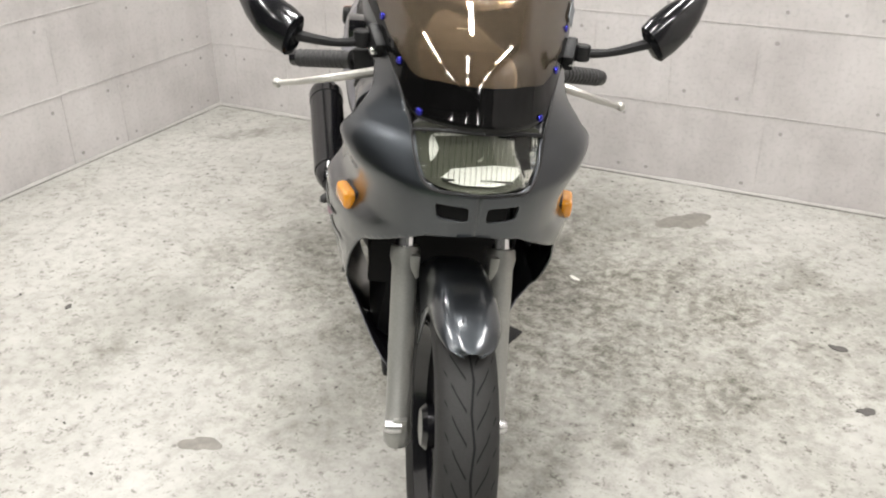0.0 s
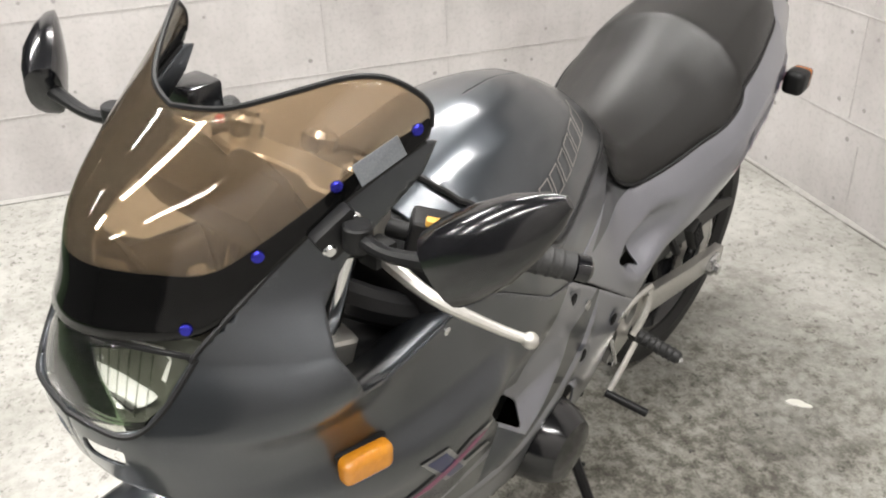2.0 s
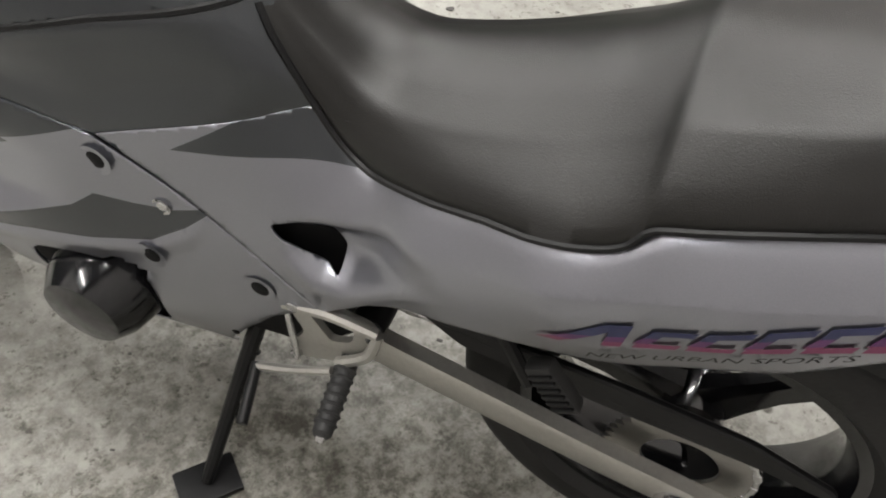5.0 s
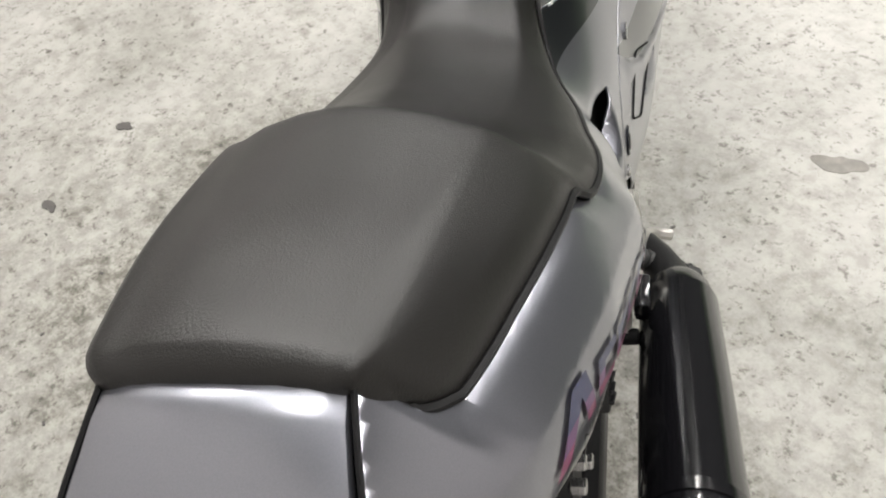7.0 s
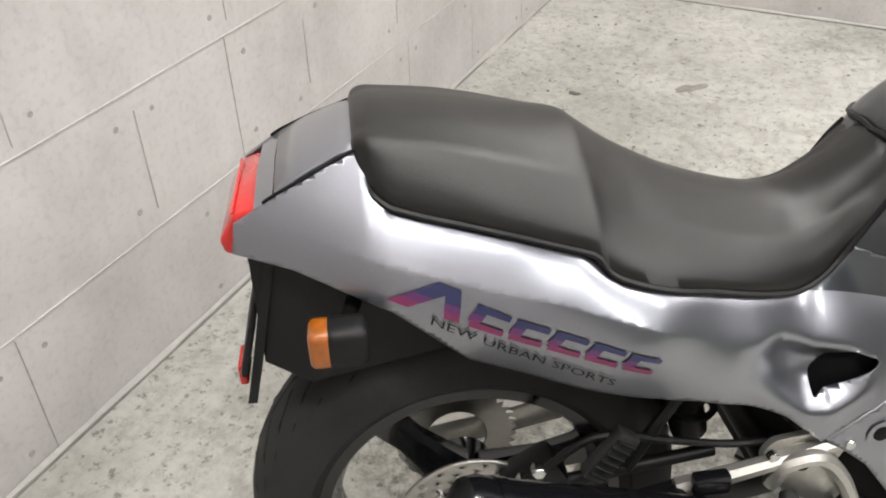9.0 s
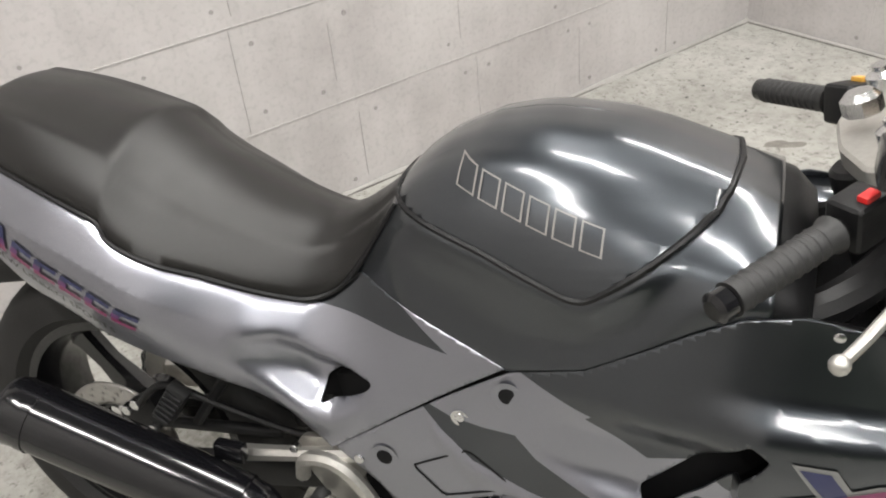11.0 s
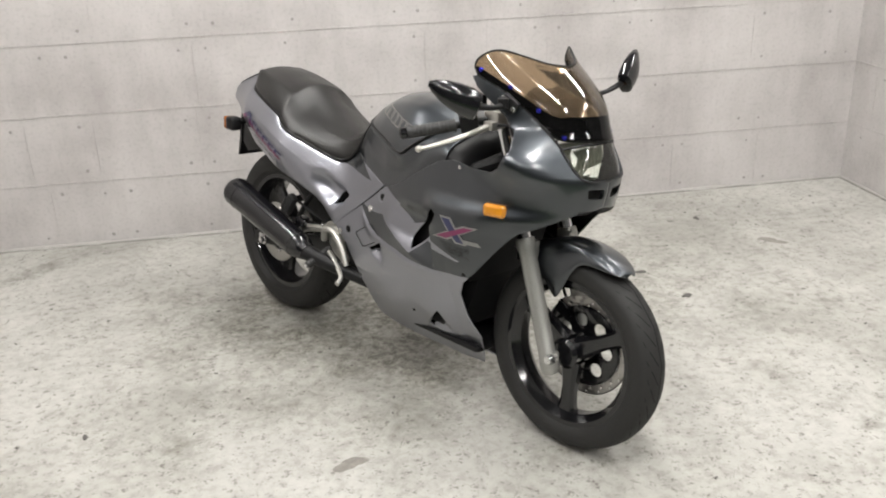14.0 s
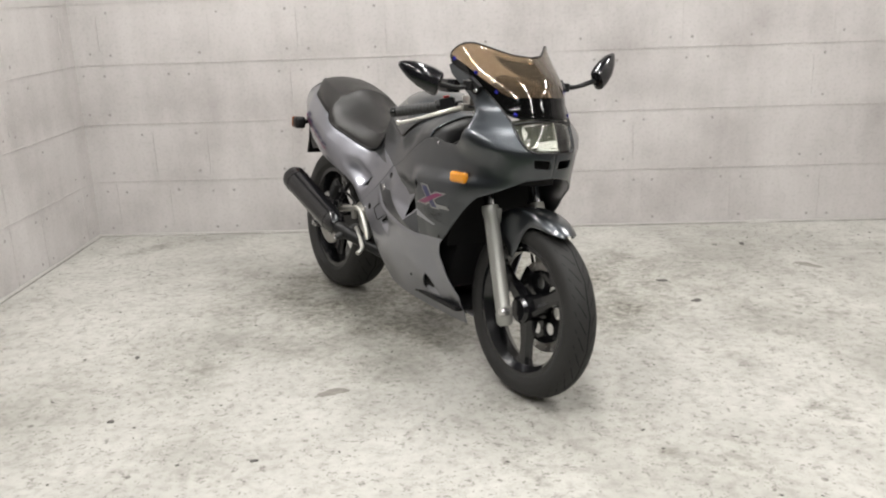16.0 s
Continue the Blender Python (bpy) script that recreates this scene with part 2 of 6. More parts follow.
def concrete_wall():
    """Board-marked concrete: blotches, faint streaks, fine grain."""
    m = bpy.data.materials.new("concrete_wall_panel")
    m.use_nodes = True
    nt = m.node_tree
    N, link = nt.nodes.new, nt.links.new
    b = nt.nodes["Principled BSDF"]
    tc = N("ShaderNodeTexCoord")

    def ramp(src, stops):
        r = N("ShaderNodeValToRGB")
        while len(r.color_ramp.elements) < len(stops):
            r.color_ramp.elements.new(0.5)
        for e, (p, c) in zip(r.color_ramp.elements, stops):
            e.position, e.color = p, (*c, 1)
        link(src, r.inputs[0])
        return r.outputs[0]

    def noise_of(scale, detail, stretch=(1, 1, 1)):
        mp = N("ShaderNodeMapping")
        mp.inputs["Scale"].default_value = stretch
        link(tc.outputs["Object"], mp.inputs["Vector"])
        n = N("ShaderNodeTexNoise")
        n.inputs["Scale"].default_value, n.inputs["Detail"].default_value, n.inputs["Roughness"].default_value = scale, detail, 0.6
        link(mp.outputs[0], n.inputs["Vector"])
        return n.outputs["Fac"]

    def times(a, b_):
        x = N("ShaderNodeMix")
        x.data_type, x.blend_type = "RGBA", "MULTIPLY"
        x.inputs[0].default_value = 1.0
        link(a, x.inputs[6])
        link(b_, x.inputs[7])
        return x.outputs[2]

    col = ramp(noise_of(2.2, 7), [(0.32, (0.37, 0.35, 0.34)), (0.5, (0.455, 0.437, 0.427)), (0.68, (0.51, 0.492, 0.482))])
    col = times(col, ramp(noise_of(3.0, 6, (3.5, 3.5, 0.5)), [(0.35, (0.945, 0.943, 0.94)), (0.6, (1.02, 1.02, 1.02))]))
    col = times(col, ramp(noise_of(60, 6), [(0.33, (0.88, 0.88, 0.88)), (0.5, (1, 1, 1))]))
    link(col, b.inputs["Base Color"])
    b.inputs["Roughness"].default_value = 0.6
    bp = N("ShaderNodeBump")
    bp.inputs["Strength"].default_value, bp.inputs["Distance"].default_value = 0.15, 0.002
    link(noise_of(70, 6), bp.inputs["Height"])
    link(bp.outputs[0], b.inputs["Normal"])
    return m


DARK_SURROUND = material("dark_surround", (0.05, 0.05, 0.05), 0.8, grain=0.1, stain=0.2)
FLOOR_MAT = concrete_floor()
WALL_MAT = concrete_wall()
JOINT_MAT = material("wall_joint", (0.428, 0.41, 0.40), 0.8, grain=0.2, stain=0.2)
HOLE_MAT = material("tie_hole", (0.28, 0.265, 0.255), 0.8, grain=0.2, stain=0.2)
STAIN_MAT = material("oil_stain", (0.19, 0.18, 0.16), 0.5, grain=0.35, grain_size=60, stain=0.4, stain_size=20)
DEBRIS_MAT = material("dark_debris", (0.09, 0.085, 0.08), 0.8, grain=0.3)
CHIP_MAT = material("pale_chip", (0.72, 0.71, 0.66), 0.7, grain=0.1)
FOOT_STRIP_MAT = material("dark_foot_strip", (0.17, 0.16, 0.15), 0.8, grain=0.4, grain_size=30, stain=0.4, stain_size=2)
CAULK = material("white_caulk", (0.34, 0.33, 0.31), 0.6, grain=0.2, grain_size=50)

# ---------------------------------------------------------------- building helpers


def part(name, bm, mat, parent=None, label="", sharp=35, solid=0.0, keep=False):
    """Links a bmesh as one mesh object under a thing or a part."""
    if not keep:
        bmesh.ops.recalc_face_normals(bm, faces=bm.faces)
    me = bpy.data.meshes.new(name)
    bm.to_mesh(me)
    bm.free()
    for m in mat if isinstance(mat, (list, tuple)) else [mat]:
        me.materials.append(m)
    me.polygons.foreach_set("use_smooth", [True] * len(me.polygons))
    me.set_sharp_from_angle(angle=radians(sharp))
    ob = new(name, me)
    if parent is not None:
        ob.parent = parent
    if label:
        ob["label"] = label
    if solid:
        s = ob.modifiers.new("thickness", "SOLIDIFY")
        s.thickness, s.offset = solid, -1
    return ob


def box(bm, size, m=None, bevel=0.0, seg=2):
    g = bmesh.ops.create_cube(bm, size=1, matrix=(m or Matrix()) @ Matrix.Diagonal((*size, 1)))
    if bevel:
        es = list({e for v in g["verts"] for e in v.link_edges})
        bmesh.ops.bevel(bm, geom=es, offset=bevel, segments=seg, profile=0.6, affect="EDGES")
    return bm


def boxed(size, m=None, bevel=0.0, seg=2):
    return box(bmesh.new(), size, m, bevel, seg)


def aim(a, b):
    """The pose that lays +z from a to b, and the distance."""
    a, b = Vector(a), Vector(b)
    d = b - a
    return Matrix.Translation(a) @ d.to_track_quat("Z", "Y").to_matrix().to_4x4(), d.length


def ring_loft(bm, rings, closed=True, caps=True):
    vs = [[bm.verts.new(p) for p in r] for r in rings]
    for r0, r1 in zip(vs, vs[1:]):
        n = len(r0)
        for i in range(n if closed else n - 1):
            j = (i + 1) % n
            bm.faces.new((r0[i], r0[j], r1[j], r1[i]))
    if caps and closed:
        for r in (vs[0], vs[-1]):
            try:
                bm.faces.new(r)
            except ValueError:
                pass
    return bm


def turned(profile, a, b, seg=24, bm=None):
    """A turned piece along a-b: profile of (share along or metres, radius)."""
    m, length = aim(a, b)
    bm = bm or bmesh.new()
    rings = [[m @ Vector((r * math.cos(2 * math.pi * i / seg), r * math.sin(2 * math.pi * i / seg), s * length)) for i in range(seg)] for s, r in profile]
    return ring_loft(bm, rings)


def rod(a, b, r, seg=14, bm=None, bevel=0.15):
    length = (Vector(b) - Vector(a)).length
    e = min(r * bevel, length * 0.2) / length
    return turned([(0, r * 0.86), (e, r), (1 - e, r), (1, r * 0.86)], a, b, seg, bm)


def tube(points, r, seg=10, bm=None):
    """A bent pipe through the points; r a number or one for each point."""
    P = [Vector(p) for p in points]
    radii = r if isinstance(r, (list, tuple)) else [r] * len(P)
    bm = bm or bmesh.new()
    # smooth the line
    fine, fr = [], []
    for i in range(len(P) - 1):
        p0, p1, p2, p3 = P[max(i - 1, 0)], P[i], P[i + 1], P[min(i + 2, len(P) - 1)]
        for k in range(6):
            t = k / 6
            fine.append(0.5 * ((2 * p1) + (p2 - p0) * t + (2 * p0 - 5 * p1 + 4 * p2 - p3) * t * t + (3 * p1 - p0 - 3 * p2 + p3) * t ** 3))
            fr.append(radii[i] * (1 - t) + radii[i + 1] * t)
    fine.append(P[-1])
    fr.append(radii[-1])
    up = Vector((0.13, 0.31, 0.94))
    rings = []
    for i, p in enumerate(fine):
        d = (fine[min(i + 1, len(fine) - 1)] - fine[max(i - 1, 0)]).normalized()
        s = d.cross(up).normalized()
        w = s.cross(d)
        rings.append([p + (s * math.cos(a) + w * math.sin(a)) * fr[i] for a in [2 * math.pi * k / seg for k in range(seg)]])
    return ring_loft(bm, rings)


def plate(outline, depth, m=None, bevel=0.0015, bm=None, holes=()):
    """A flat plate: outline in its own xy, depth along z."""
    bm = bm or bmesh.new()
    vs = [bm.verts.new((x, y, 0)) for x, y in outline]
    f = bm.faces.new(vs)
    g = bmesh.ops.extrude_face_region(bm, geom=[f])
    top = [v for v in g["geom"] if isinstance(v, bmesh.types.BMVert)]
    bmesh.ops.translate(bm, vec=(0, 0, depth), verts=top)
    allv = vs + top
    if bevel:
        es = [e for e in {e for v in allv for e in v.link_edges} if abs((e.verts[0].co - e.verts[1].co).z) < depth * 0.5]
        r = bmesh.ops.bevel(bm, geom=es, offset=bevel, segments=1, profile=0.6, affect="EDGES")
        allv = list({v for v in allv if v.is_valid} | set(r["verts"]))
    if m is not None:
        bmesh.ops.transform(bm, matrix=m, verts=[v for v in allv if v.is_valid])
    return bm


def XZ(y):
    """The pose of a plate that lies in the xz plane at y, facing +y."""
    return Matrix(((1, 0, 0, 0), (0, 0, 1, y), (0, 1, 0, 0), (0, 0, 0, 1)))


def inside(p, poly):
    x, y = p
    c = False
    for i in range(len(poly)):
        (x0, y0), (x1, y1) = poly[i - 1], poly[i]
        if (y0 > y) != (y1 > y) and x < (x1 - x0) * (y - y0) / (y1 - y0) + x0:
            c = not c
    return c


def edge_distance(p, poly):
    best = 9.0
    for i in range(len(poly)):
        a, b = np.array(poly[i - 1]), np.array(poly[i])
        d = b - a
        t = min(max(np.dot(np.array(p) - a, d) / max(np.dot(d, d), 1e-9), 0), 1)
        best = min(best, float(np.hypot(*(np.array(p) - a - t * d))))
    return best


def rounded(poly, r=0.012, n=3):
    """The polygon with its corners cut round."""
    out = []
    for i in range(len(poly)):
        p0, p1, p2 = (Vector(poly[i - 1]), Vector(poly[i]), Vector(poly[(i + 1) % len(poly)]))
        a, b = p0 - p1, p2 - p1
        ra, rb = min(r, a.length * 0.45), min(r, b.length * 0.45)
        s, e = p1 + a.normalized() * ra, p1 + b.normalized() * rb
        for k in range(n + 1):
            t = k / n
            q = s * (1 - t) ** 2 + p1 * 2 * t * (1 - t) + e * t * t
            out.append((q.x, q.y))
    return out


def sheet(poly, step=0.02, holes=(), cuts=(), rim=0.0):
    """A flat bmesh in (u, z) coordinates: the polygon, gridded, less the holes, cut along the lines of the paint polygons."""
    bm = bmesh.new()

    def split(p, n):
        bmesh.ops.bisect_plane(bm, geom=bm.verts[:] + bm.edges[:] + bm.faces[:], plane_co=(p[0], p[1], 0), plane_no=(n[0], n[1], 0), dist=1e-6)

    f = bm.faces.new([bm.verts.new((x, y, 0)) for x, y in poly])
    if rim:
        bmesh.ops.inset_region(bm, faces=[f], thickness=rim, use_even_offset=True)
    bmesh.ops.triangulate(bm, faces=bm.faces[:])
    xs, ys = [p[0] for p in poly], [p[1] for p in poly]
    for i in range(1, int((max(xs) - min(xs)) / step) + 1):
        split((min(xs) + i * step, 0), (1, 0))
    for i in range(1, int((max(ys) - min(ys)) / step) + 1):
        split((0, min(ys) + i * step), (0, 1))
    for pl in list(holes) + list(cuts):
        for i in range(len(pl)):
            a, b = pl[i - 1], pl[i]
            lo, hi = (min(a[0], b[0]) - 1e-4, min(a[1], b[1]) - 1e-4), (max(a[0], b[0]) + 1e-4, max(a[1], b[1]) + 1e-4)
            fs = [f for f in bm.faces if max(v.co.x for v in f.verts) >= lo[0] and min(v.co.x for v in f.verts) <= hi[0] and max(v.co.y for v in f.verts) >= lo[1] and min(v.co.y for v in f.verts) <= hi[1]]
            geom = fs + list({e for f in fs for e in f.edges}) + list({v for f in fs for v in f.verts})
            if (abs(b[0] - a[0]) + abs(b[1] - a[1])) > 1e-6:
                bmesh.ops.bisect_plane(bm, geom=geom, plane_co=(a[0], a[1], 0), plane_no=(b[1] - a[1], a[0] - b[0], 0), dist=1e-6)
    if holes:
        dead = [f for f in bm.faces if any(inside((f.calc_center_median().x, f.calc_center_median().y), h) for h in holes)]
        bmesh.ops.delete(bm, geom=dead, context="FACES")
    bmesh.ops.remove_doubles(bm, verts=bm.verts, dist=1e-5)
    return bm

# ---------------------------------------------------------------- the room
RIGHT_LEN = 2.74
COURSE = 0.32


def room_pose(u, v, z):
    return Matrix.Translation(room(u, v, z)) @ pose(0, 0, 0, 0, 0, ROOM_TURN)


def slab(name, u0, u1, v0, v1, z0, z1, mat, label, category="wall", turn=None):
    """A box in room axes as a piece of the setting."""
    bm = boxed((u1 - u0, v1 - v0, z1 - z0))
    ob = part(name, bm, mat)
    ob.matrix_world = room_pose((u0 + u1) / 2, (v0 + v1) / 2, (z0 + z1) / 2)
    return tagged(ob, label, category, kind="structure")


LEFT_LEN = (CORNER_B - CORNER_A).length
floor = slab("floor", -4.0, 7.0, -0.12, 7.0, -0.1, 0.0, FLOOR_MAT, "worn pale grey concrete floor with dark stains", "floor")
# in room axes v runs out from the back wall along -y of the turned frame
floor.matrix_world = Matrix.Translation(room(1.5, 3.3, -0.05)) @ pose(0, 0, 0, 0, 0, ROOM_TURN)


def wall_between(name, a, b, thick, z1, label, out, mat=None):
    """A wall from a to b (floor places); its inner face runs along a-b, its body lies towards out."""
    a, b = Vector(a), Vector(b)
    d = b - a
    m = Matrix.Translation(a) @ pose(0, 0, 0, 0, 0, math.degrees(math.atan2(d.y, d.x)))
    side = 1 if (m.inverted().to_3x3() @ Vector(out)).y > 0 else -1
    bm = boxed((d.length, thick, z1), Matrix.Translation((d.length / 2, side * thick / 2, z1 / 2)))
    ob = part(name, bm, mat or WALL_MAT)
    ob.matrix_world = m
    tagged(ob, label, "wall", kind="structure")
    return ob, d.length, -side


def wall_marks(ob, length, face, seed, z1):
    """Shallow joints and tie holes of the board-marked concrete."""
    rng = random.Random(seed)
    line, dots = bmesh.new(), []
    for k in range(1, int(z1 / COURSE) + 1):
        box(line, (length, 0.003, 0.0022), Matrix.Translation((length / 2, face * 0.0012, k * COURSE - 0.01)))
    for k in range(int(z1 / COURSE) + 1):
        z0, off = k * COURSE - 0.01, rng.uniform(0, 0.3)
        x = off
        while x < length - 0.05:
            if x > 0.06:
                h = min(COURSE, z1 - z0)
                if rng.random() < 0.75:
                    box(line, (0.0018, 0.003, h * rng.uniform(0.5, 0.98)), Matrix.Translation((x, face * 0.0012, z0 + h / 2)))
                for dx in (-0.055, 0.055):
                    for dz in (0.055, COURSE - 0.055):
                        if 0.03 < x + dx < length - 0.03 and rng.random() < 0.62 and z0 + dz < z1 - 0.05 and z0 + dz > 0.04:
                            dots.append((x + dx + rng.uniform(-0.006, 0.006), z0 + dz + rng.uniform(-0.006, 0.006)))
            x += rng.choice((0.3, 0.47, 0.47, 0.6))
    part("joint_line", line, JOINT_MAT, ob, "thin grey joint lines in the concrete")["kind"] = "stuff"
    me = None
    for x, z in dots[:300]:
        if me is None:
            bm = bmesh.new()
            ring_loft(bm, [[Vector((r * math.cos(a), y * face, r * math.sin(a))) for a in [2 * math.pi * i / 10 for i in range(10)]] for r, y in ((0.0075, 0.0), (0.0065, 0.0012), (0.004, 0.0005))])
            h = part("tie_hole", bm, HOLE_MAT, ob)
            me = h.data
        else:
            h = new("tie_hole", me)
            h.parent = ob
        h.location = (x, 0, z)
        s = rng.uniform(0.8, 1.15)
        h.scale = (s, 1, s)


WALL_TOP = CEILING
WALLS = [
    wall_between("wall_back", room(0, 0, 0), room(LEFT_LEN, 0, 0), 0.12, WALL_TOP, "pale grey board-marked concrete wall with tie holes", -V),
    wall_between("wall_right", room(-0.0, 0.0, 0), room(-0.0, RIGHT_LEN, 0), 0.10, WALL_TOP, "pale grey board-marked concrete side wall", -U),
    wall_between("wall_left", room(LEFT_LEN, 0.0, 0), room(LEFT_LEN, 2.9, 0), 0.12, WALL_TOP, "pale grey board-marked concrete side wall", U),
]
for k, (ob, length, face) in enumerate(WALLS):
    wall_marks(ob, length, face, 11 + k, WALL_TOP)
# added walls out of view, dark so that glossy parts reflect a dark hall
wall_between("wall_side", room(LEFT_LEN + 0.02, 2.9, 0), room(LEFT_LEN + 0.02, 6.9, 0), 0.1, WALL_TOP, "unseen dark grey wall added beyond the panels", U, DARK_SURROUND)
wall_between("wall_front", room(-3.9, 6.9, 0), room(LEFT_LEN + 0.12, 6.9, 0), 0.12, WALL_TOP, "unseen dark grey wall added to close the room", V, DARK_SURROUND)
wall_between("wall_far", room(-3.9, 0.3, 0), room(-3.9, 6.9, 0), 0.12, WALL_TOP, "unseen dark grey wall added at the far side", -U, DARK_SURROUND)
wall_between("wall_store", room(-3.9, 0.3, 0), room(-0.1, 0.3, 0), 0.12, WALL_TOP, "unseen dark grey wall added behind the partition", -V, DARK_SURROUND)
slab("ceiling", -4.0, LEFT_LEN + 0.12, 0, 0.1, 0, 0.1, CEIL, "dark workshop ceiling", "ceiling")
bpy.data.objects["ceiling"].data.transform(Matrix.Diagonal((1.0, 80.0, 1.0, 1)))
bpy.data.objects["ceiling"].matrix_world = Matrix.Translation(room((LEFT_LEN + 0.12 - 4.0) / 2, 3.4, CEILING + 0.05)) @ pose(0, 0, 0, 0, 0, ROOM_TURN)

# green painted floor beyond the end of the partition
bm = boxed((3.6, 2.2, 0.004), None, 0)
green = part("green_floor", bm, GREEN_FLOOR)
green.matrix_world = Matrix.Translation(room(-1.9, 3.3, 0.0025)) @ pose(0, 0, 0, 0, 0, ROOM_TURN)
tagged(green, "scuffed green painted workshop floor area", "floor", kind="structure")

front = part("green_floor", boxed((8.3, 2.85, 0.004)), GREEN_FLOOR)
front.matrix_world = Matrix.Translation(room(0.3, 5.45, 0.002)) @ pose(0, 0, 0, 0, 0, ROOM_TURN)
tagged(front, "scuffed green painted floor of the workshop aisle", "floor", kind="structure")

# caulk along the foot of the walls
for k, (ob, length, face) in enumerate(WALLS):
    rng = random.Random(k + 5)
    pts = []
    n = int(length / 0.12)
    bm = bmesh.new()
    rings = []
    for i in range(n + 1):
        x = length * i / n
        r = 0.006 + 0.006 * rng.random()
        rings.append([Vector((x, face * (0.002 + dy * r), 0.001 + dz * r)) for dy, dz in ((0, 0), (1.4, 0), (1.0, 0.6), (0, 1.2))])
    ring_loft(bm, rings)
    # thin dark strip added to mark the line between wall and floor
    foot_strip = part("trim", boxed((length - 0.02, 0.006, 0.007), Matrix.Translation((length / 2, face * 0.0135, 0.0005))), FOOT_STRIP_MAT)
    foot_strip.matrix_world = ob.matrix_world.copy()
    tagged(foot_strip, "thin dark strip at the foot of the wall", "trim", kind="structure")
    c = part("trim", bm, CAULK)
    c.matrix_world = ob.matrix_world.copy()
    tagged(c, "uneven pale sealant along the foot of the wall", "trim", kind="structure")


def tube_lamp():
    base = new("ceiling_lamp")
    part("housing", boxed((1.26, 0.16, 0.045), Matrix.Translation((0, 0, -0.022)), 0.01), LAMP_WHITE, base, "white enamel housing")
    for s in (-1, 1):
        part("tube", rod((-0.6, s * 0.04, -0.065), (0.6, s * 0.04, -0.065), 0.014, 12), GLOW, base, "lit fluorescent tube")
        part("end_cap", boxed((0.03, 0.13, 0.05), Matrix.Translation((s * 0.615, 0, -0.06)), 0.005), LAMP_WHITE, base)
    return tagged(base, "lit white twin-tube fluorescent ceiling lamp", "lamp", group="ceiling lamps")


lamp0 = tube_lamp()
for k, (u, v) in enumerate(TUBES):
    m = Matrix.Translation(room(u, v, CEILING)) @ pose(0, 0, 0, 0, 0, ROOM_TURN + 90)
    if k == 0:
        lamp0.matrix_world = m
    else:
        copy_thing(lamp0, m)


def floor_stain(name, x, y, rx, ry, turn, seed, label, mat=None, h=0.0012):
    rng = random.Random(seed)
    bm = bmesh.new()
    n = 40
    ph = [rng.uniform(0, 6.28) for _ in range(6)]
    ring = []
    for i in range(n):
        a = 2 * math.pi * i / n
        r = 1 + sum(0.13 / (k * 0.6 + 0.6) * math.sin((k + 2) * a + ph[k]) for k in range(6))
        ring.append((math.cos(a) * rx * r, math.sin(a) * ry * r))
    top = [Vector((px, py, h)) for px, py in ring]
    bot = [Vector((px * 1.03, py * 1.03, 0.0002)) for px, py in ring]
    ring_loft(bm, [bot, top])
    ob = part(name, bm, mat or STAIN_MAT)
    ob.matrix_world = pose(x, y, 0, 0, 0, turn)
    return tagged(ob, label, "stain" if mat is None else "debris")


K = math.cos(radians(LEAN))
floor_stain("floor_stain", 1.015, -0.518 / K, 0.042, 0.028, 80, 3, "dark grey rubbed stain on the concrete floor")
floor_stain("floor_stain", -0.005, 1.028 / K, 0.085, 0.06, 100, 8, "dark oil stain on the concrete floor")
floor_stain("floor_stain", 1.06, 1.85 / K, 0.06, 0.025, 20, 9, "dark smudge on the concrete floor")
rng = random.Random(77)
for x, y, r in ((0.316, -1.008, 0.012), (1.1, 1.1, 0.02), (0.83, 1.17, 0.02), (0.65, 1.89, 0.018), (1.9, -0.5, 0.012), (1.3, -0.9, 0.010), (0.8, -1.2, 0.012)):
    floor_stain("grit_speck", x, y, r, r * 0.7, rng.uniform(0, 180), int(x * 1000), "small dark speck of dirt on the floor", DEBRIS_MAT, 0.003)
for x, y, r in ((0.009, 0.427, 0.022), (0.35, 0.55, 0.016), (-0.3, 0.6, 0.014)):
    floor_stain("paint_chip", x, y, r, r * 0.6, rng.uniform(0, 180), int(x * 1000) + 7, "small pale flake on the floor", CHIP_MAT, 0.003)
# fine grit
bm = bmesh.new()
for k in range(260):
    u, v = rng.uniform(0.1, 4.4), rng.uniform(0.1, 4.6)
    p = room(u, v, 0)
    s = rng.uniform(0.002, 0.006)
    box(bm, (s * 2, s, 0.002), Matrix.Translation((p.x, p.y, 0.001)) @ pose(0, 0, 0, 0, 0, rng.uniform(0, 180)))
tagged(part("grit", bm, DEBRIS_MAT), "scattered dark grit on the concrete floor", "grit", kind="stuff")

# ---------------------------------------------------------------- the motorcycle (x ahead, y to its left, rear axle at x = 0)
bike = new("motorcycle")
bike.matrix_world = pose(0, 0, 0, -LEAN, 0, 0)
tagged(bike, "dark grey and silver faired sport motorcycle leaning on its side stand", "motorcycle")
FRONT_AXLE = 1.38
REAR_R, FRONT_R = 0.317, 0.289

TAIL_FORM = [(-0.27, 0.835, 0.094), (-0.28, 0.78, 0.100), (-0.115, 0.905, 0.083), (-0.21, 0.866, 0.099), (-0.2, 0.83, 0.114), (-0.09, 0.766, 0.163), (-0.1, 0.70, 0.155), (0.0, 0.85, 0.13), (0.05, 0.74, 0.19), (0.05, 0.64, 0.18),
             (0.2, 0.69, 0.202), (0.17, 0.775, 0.165), (0.2, 0.60, 0.19), (0.3, 0.715, 0.148), (0.35, 0.64, 0.172), (0.36, 0.55, 0.17), (0.42, 0.682, 0.106), (0.45, 0.60, 0.148), (0.46, 0.49, 0.166), (0.483, 0.725, 0.084)]
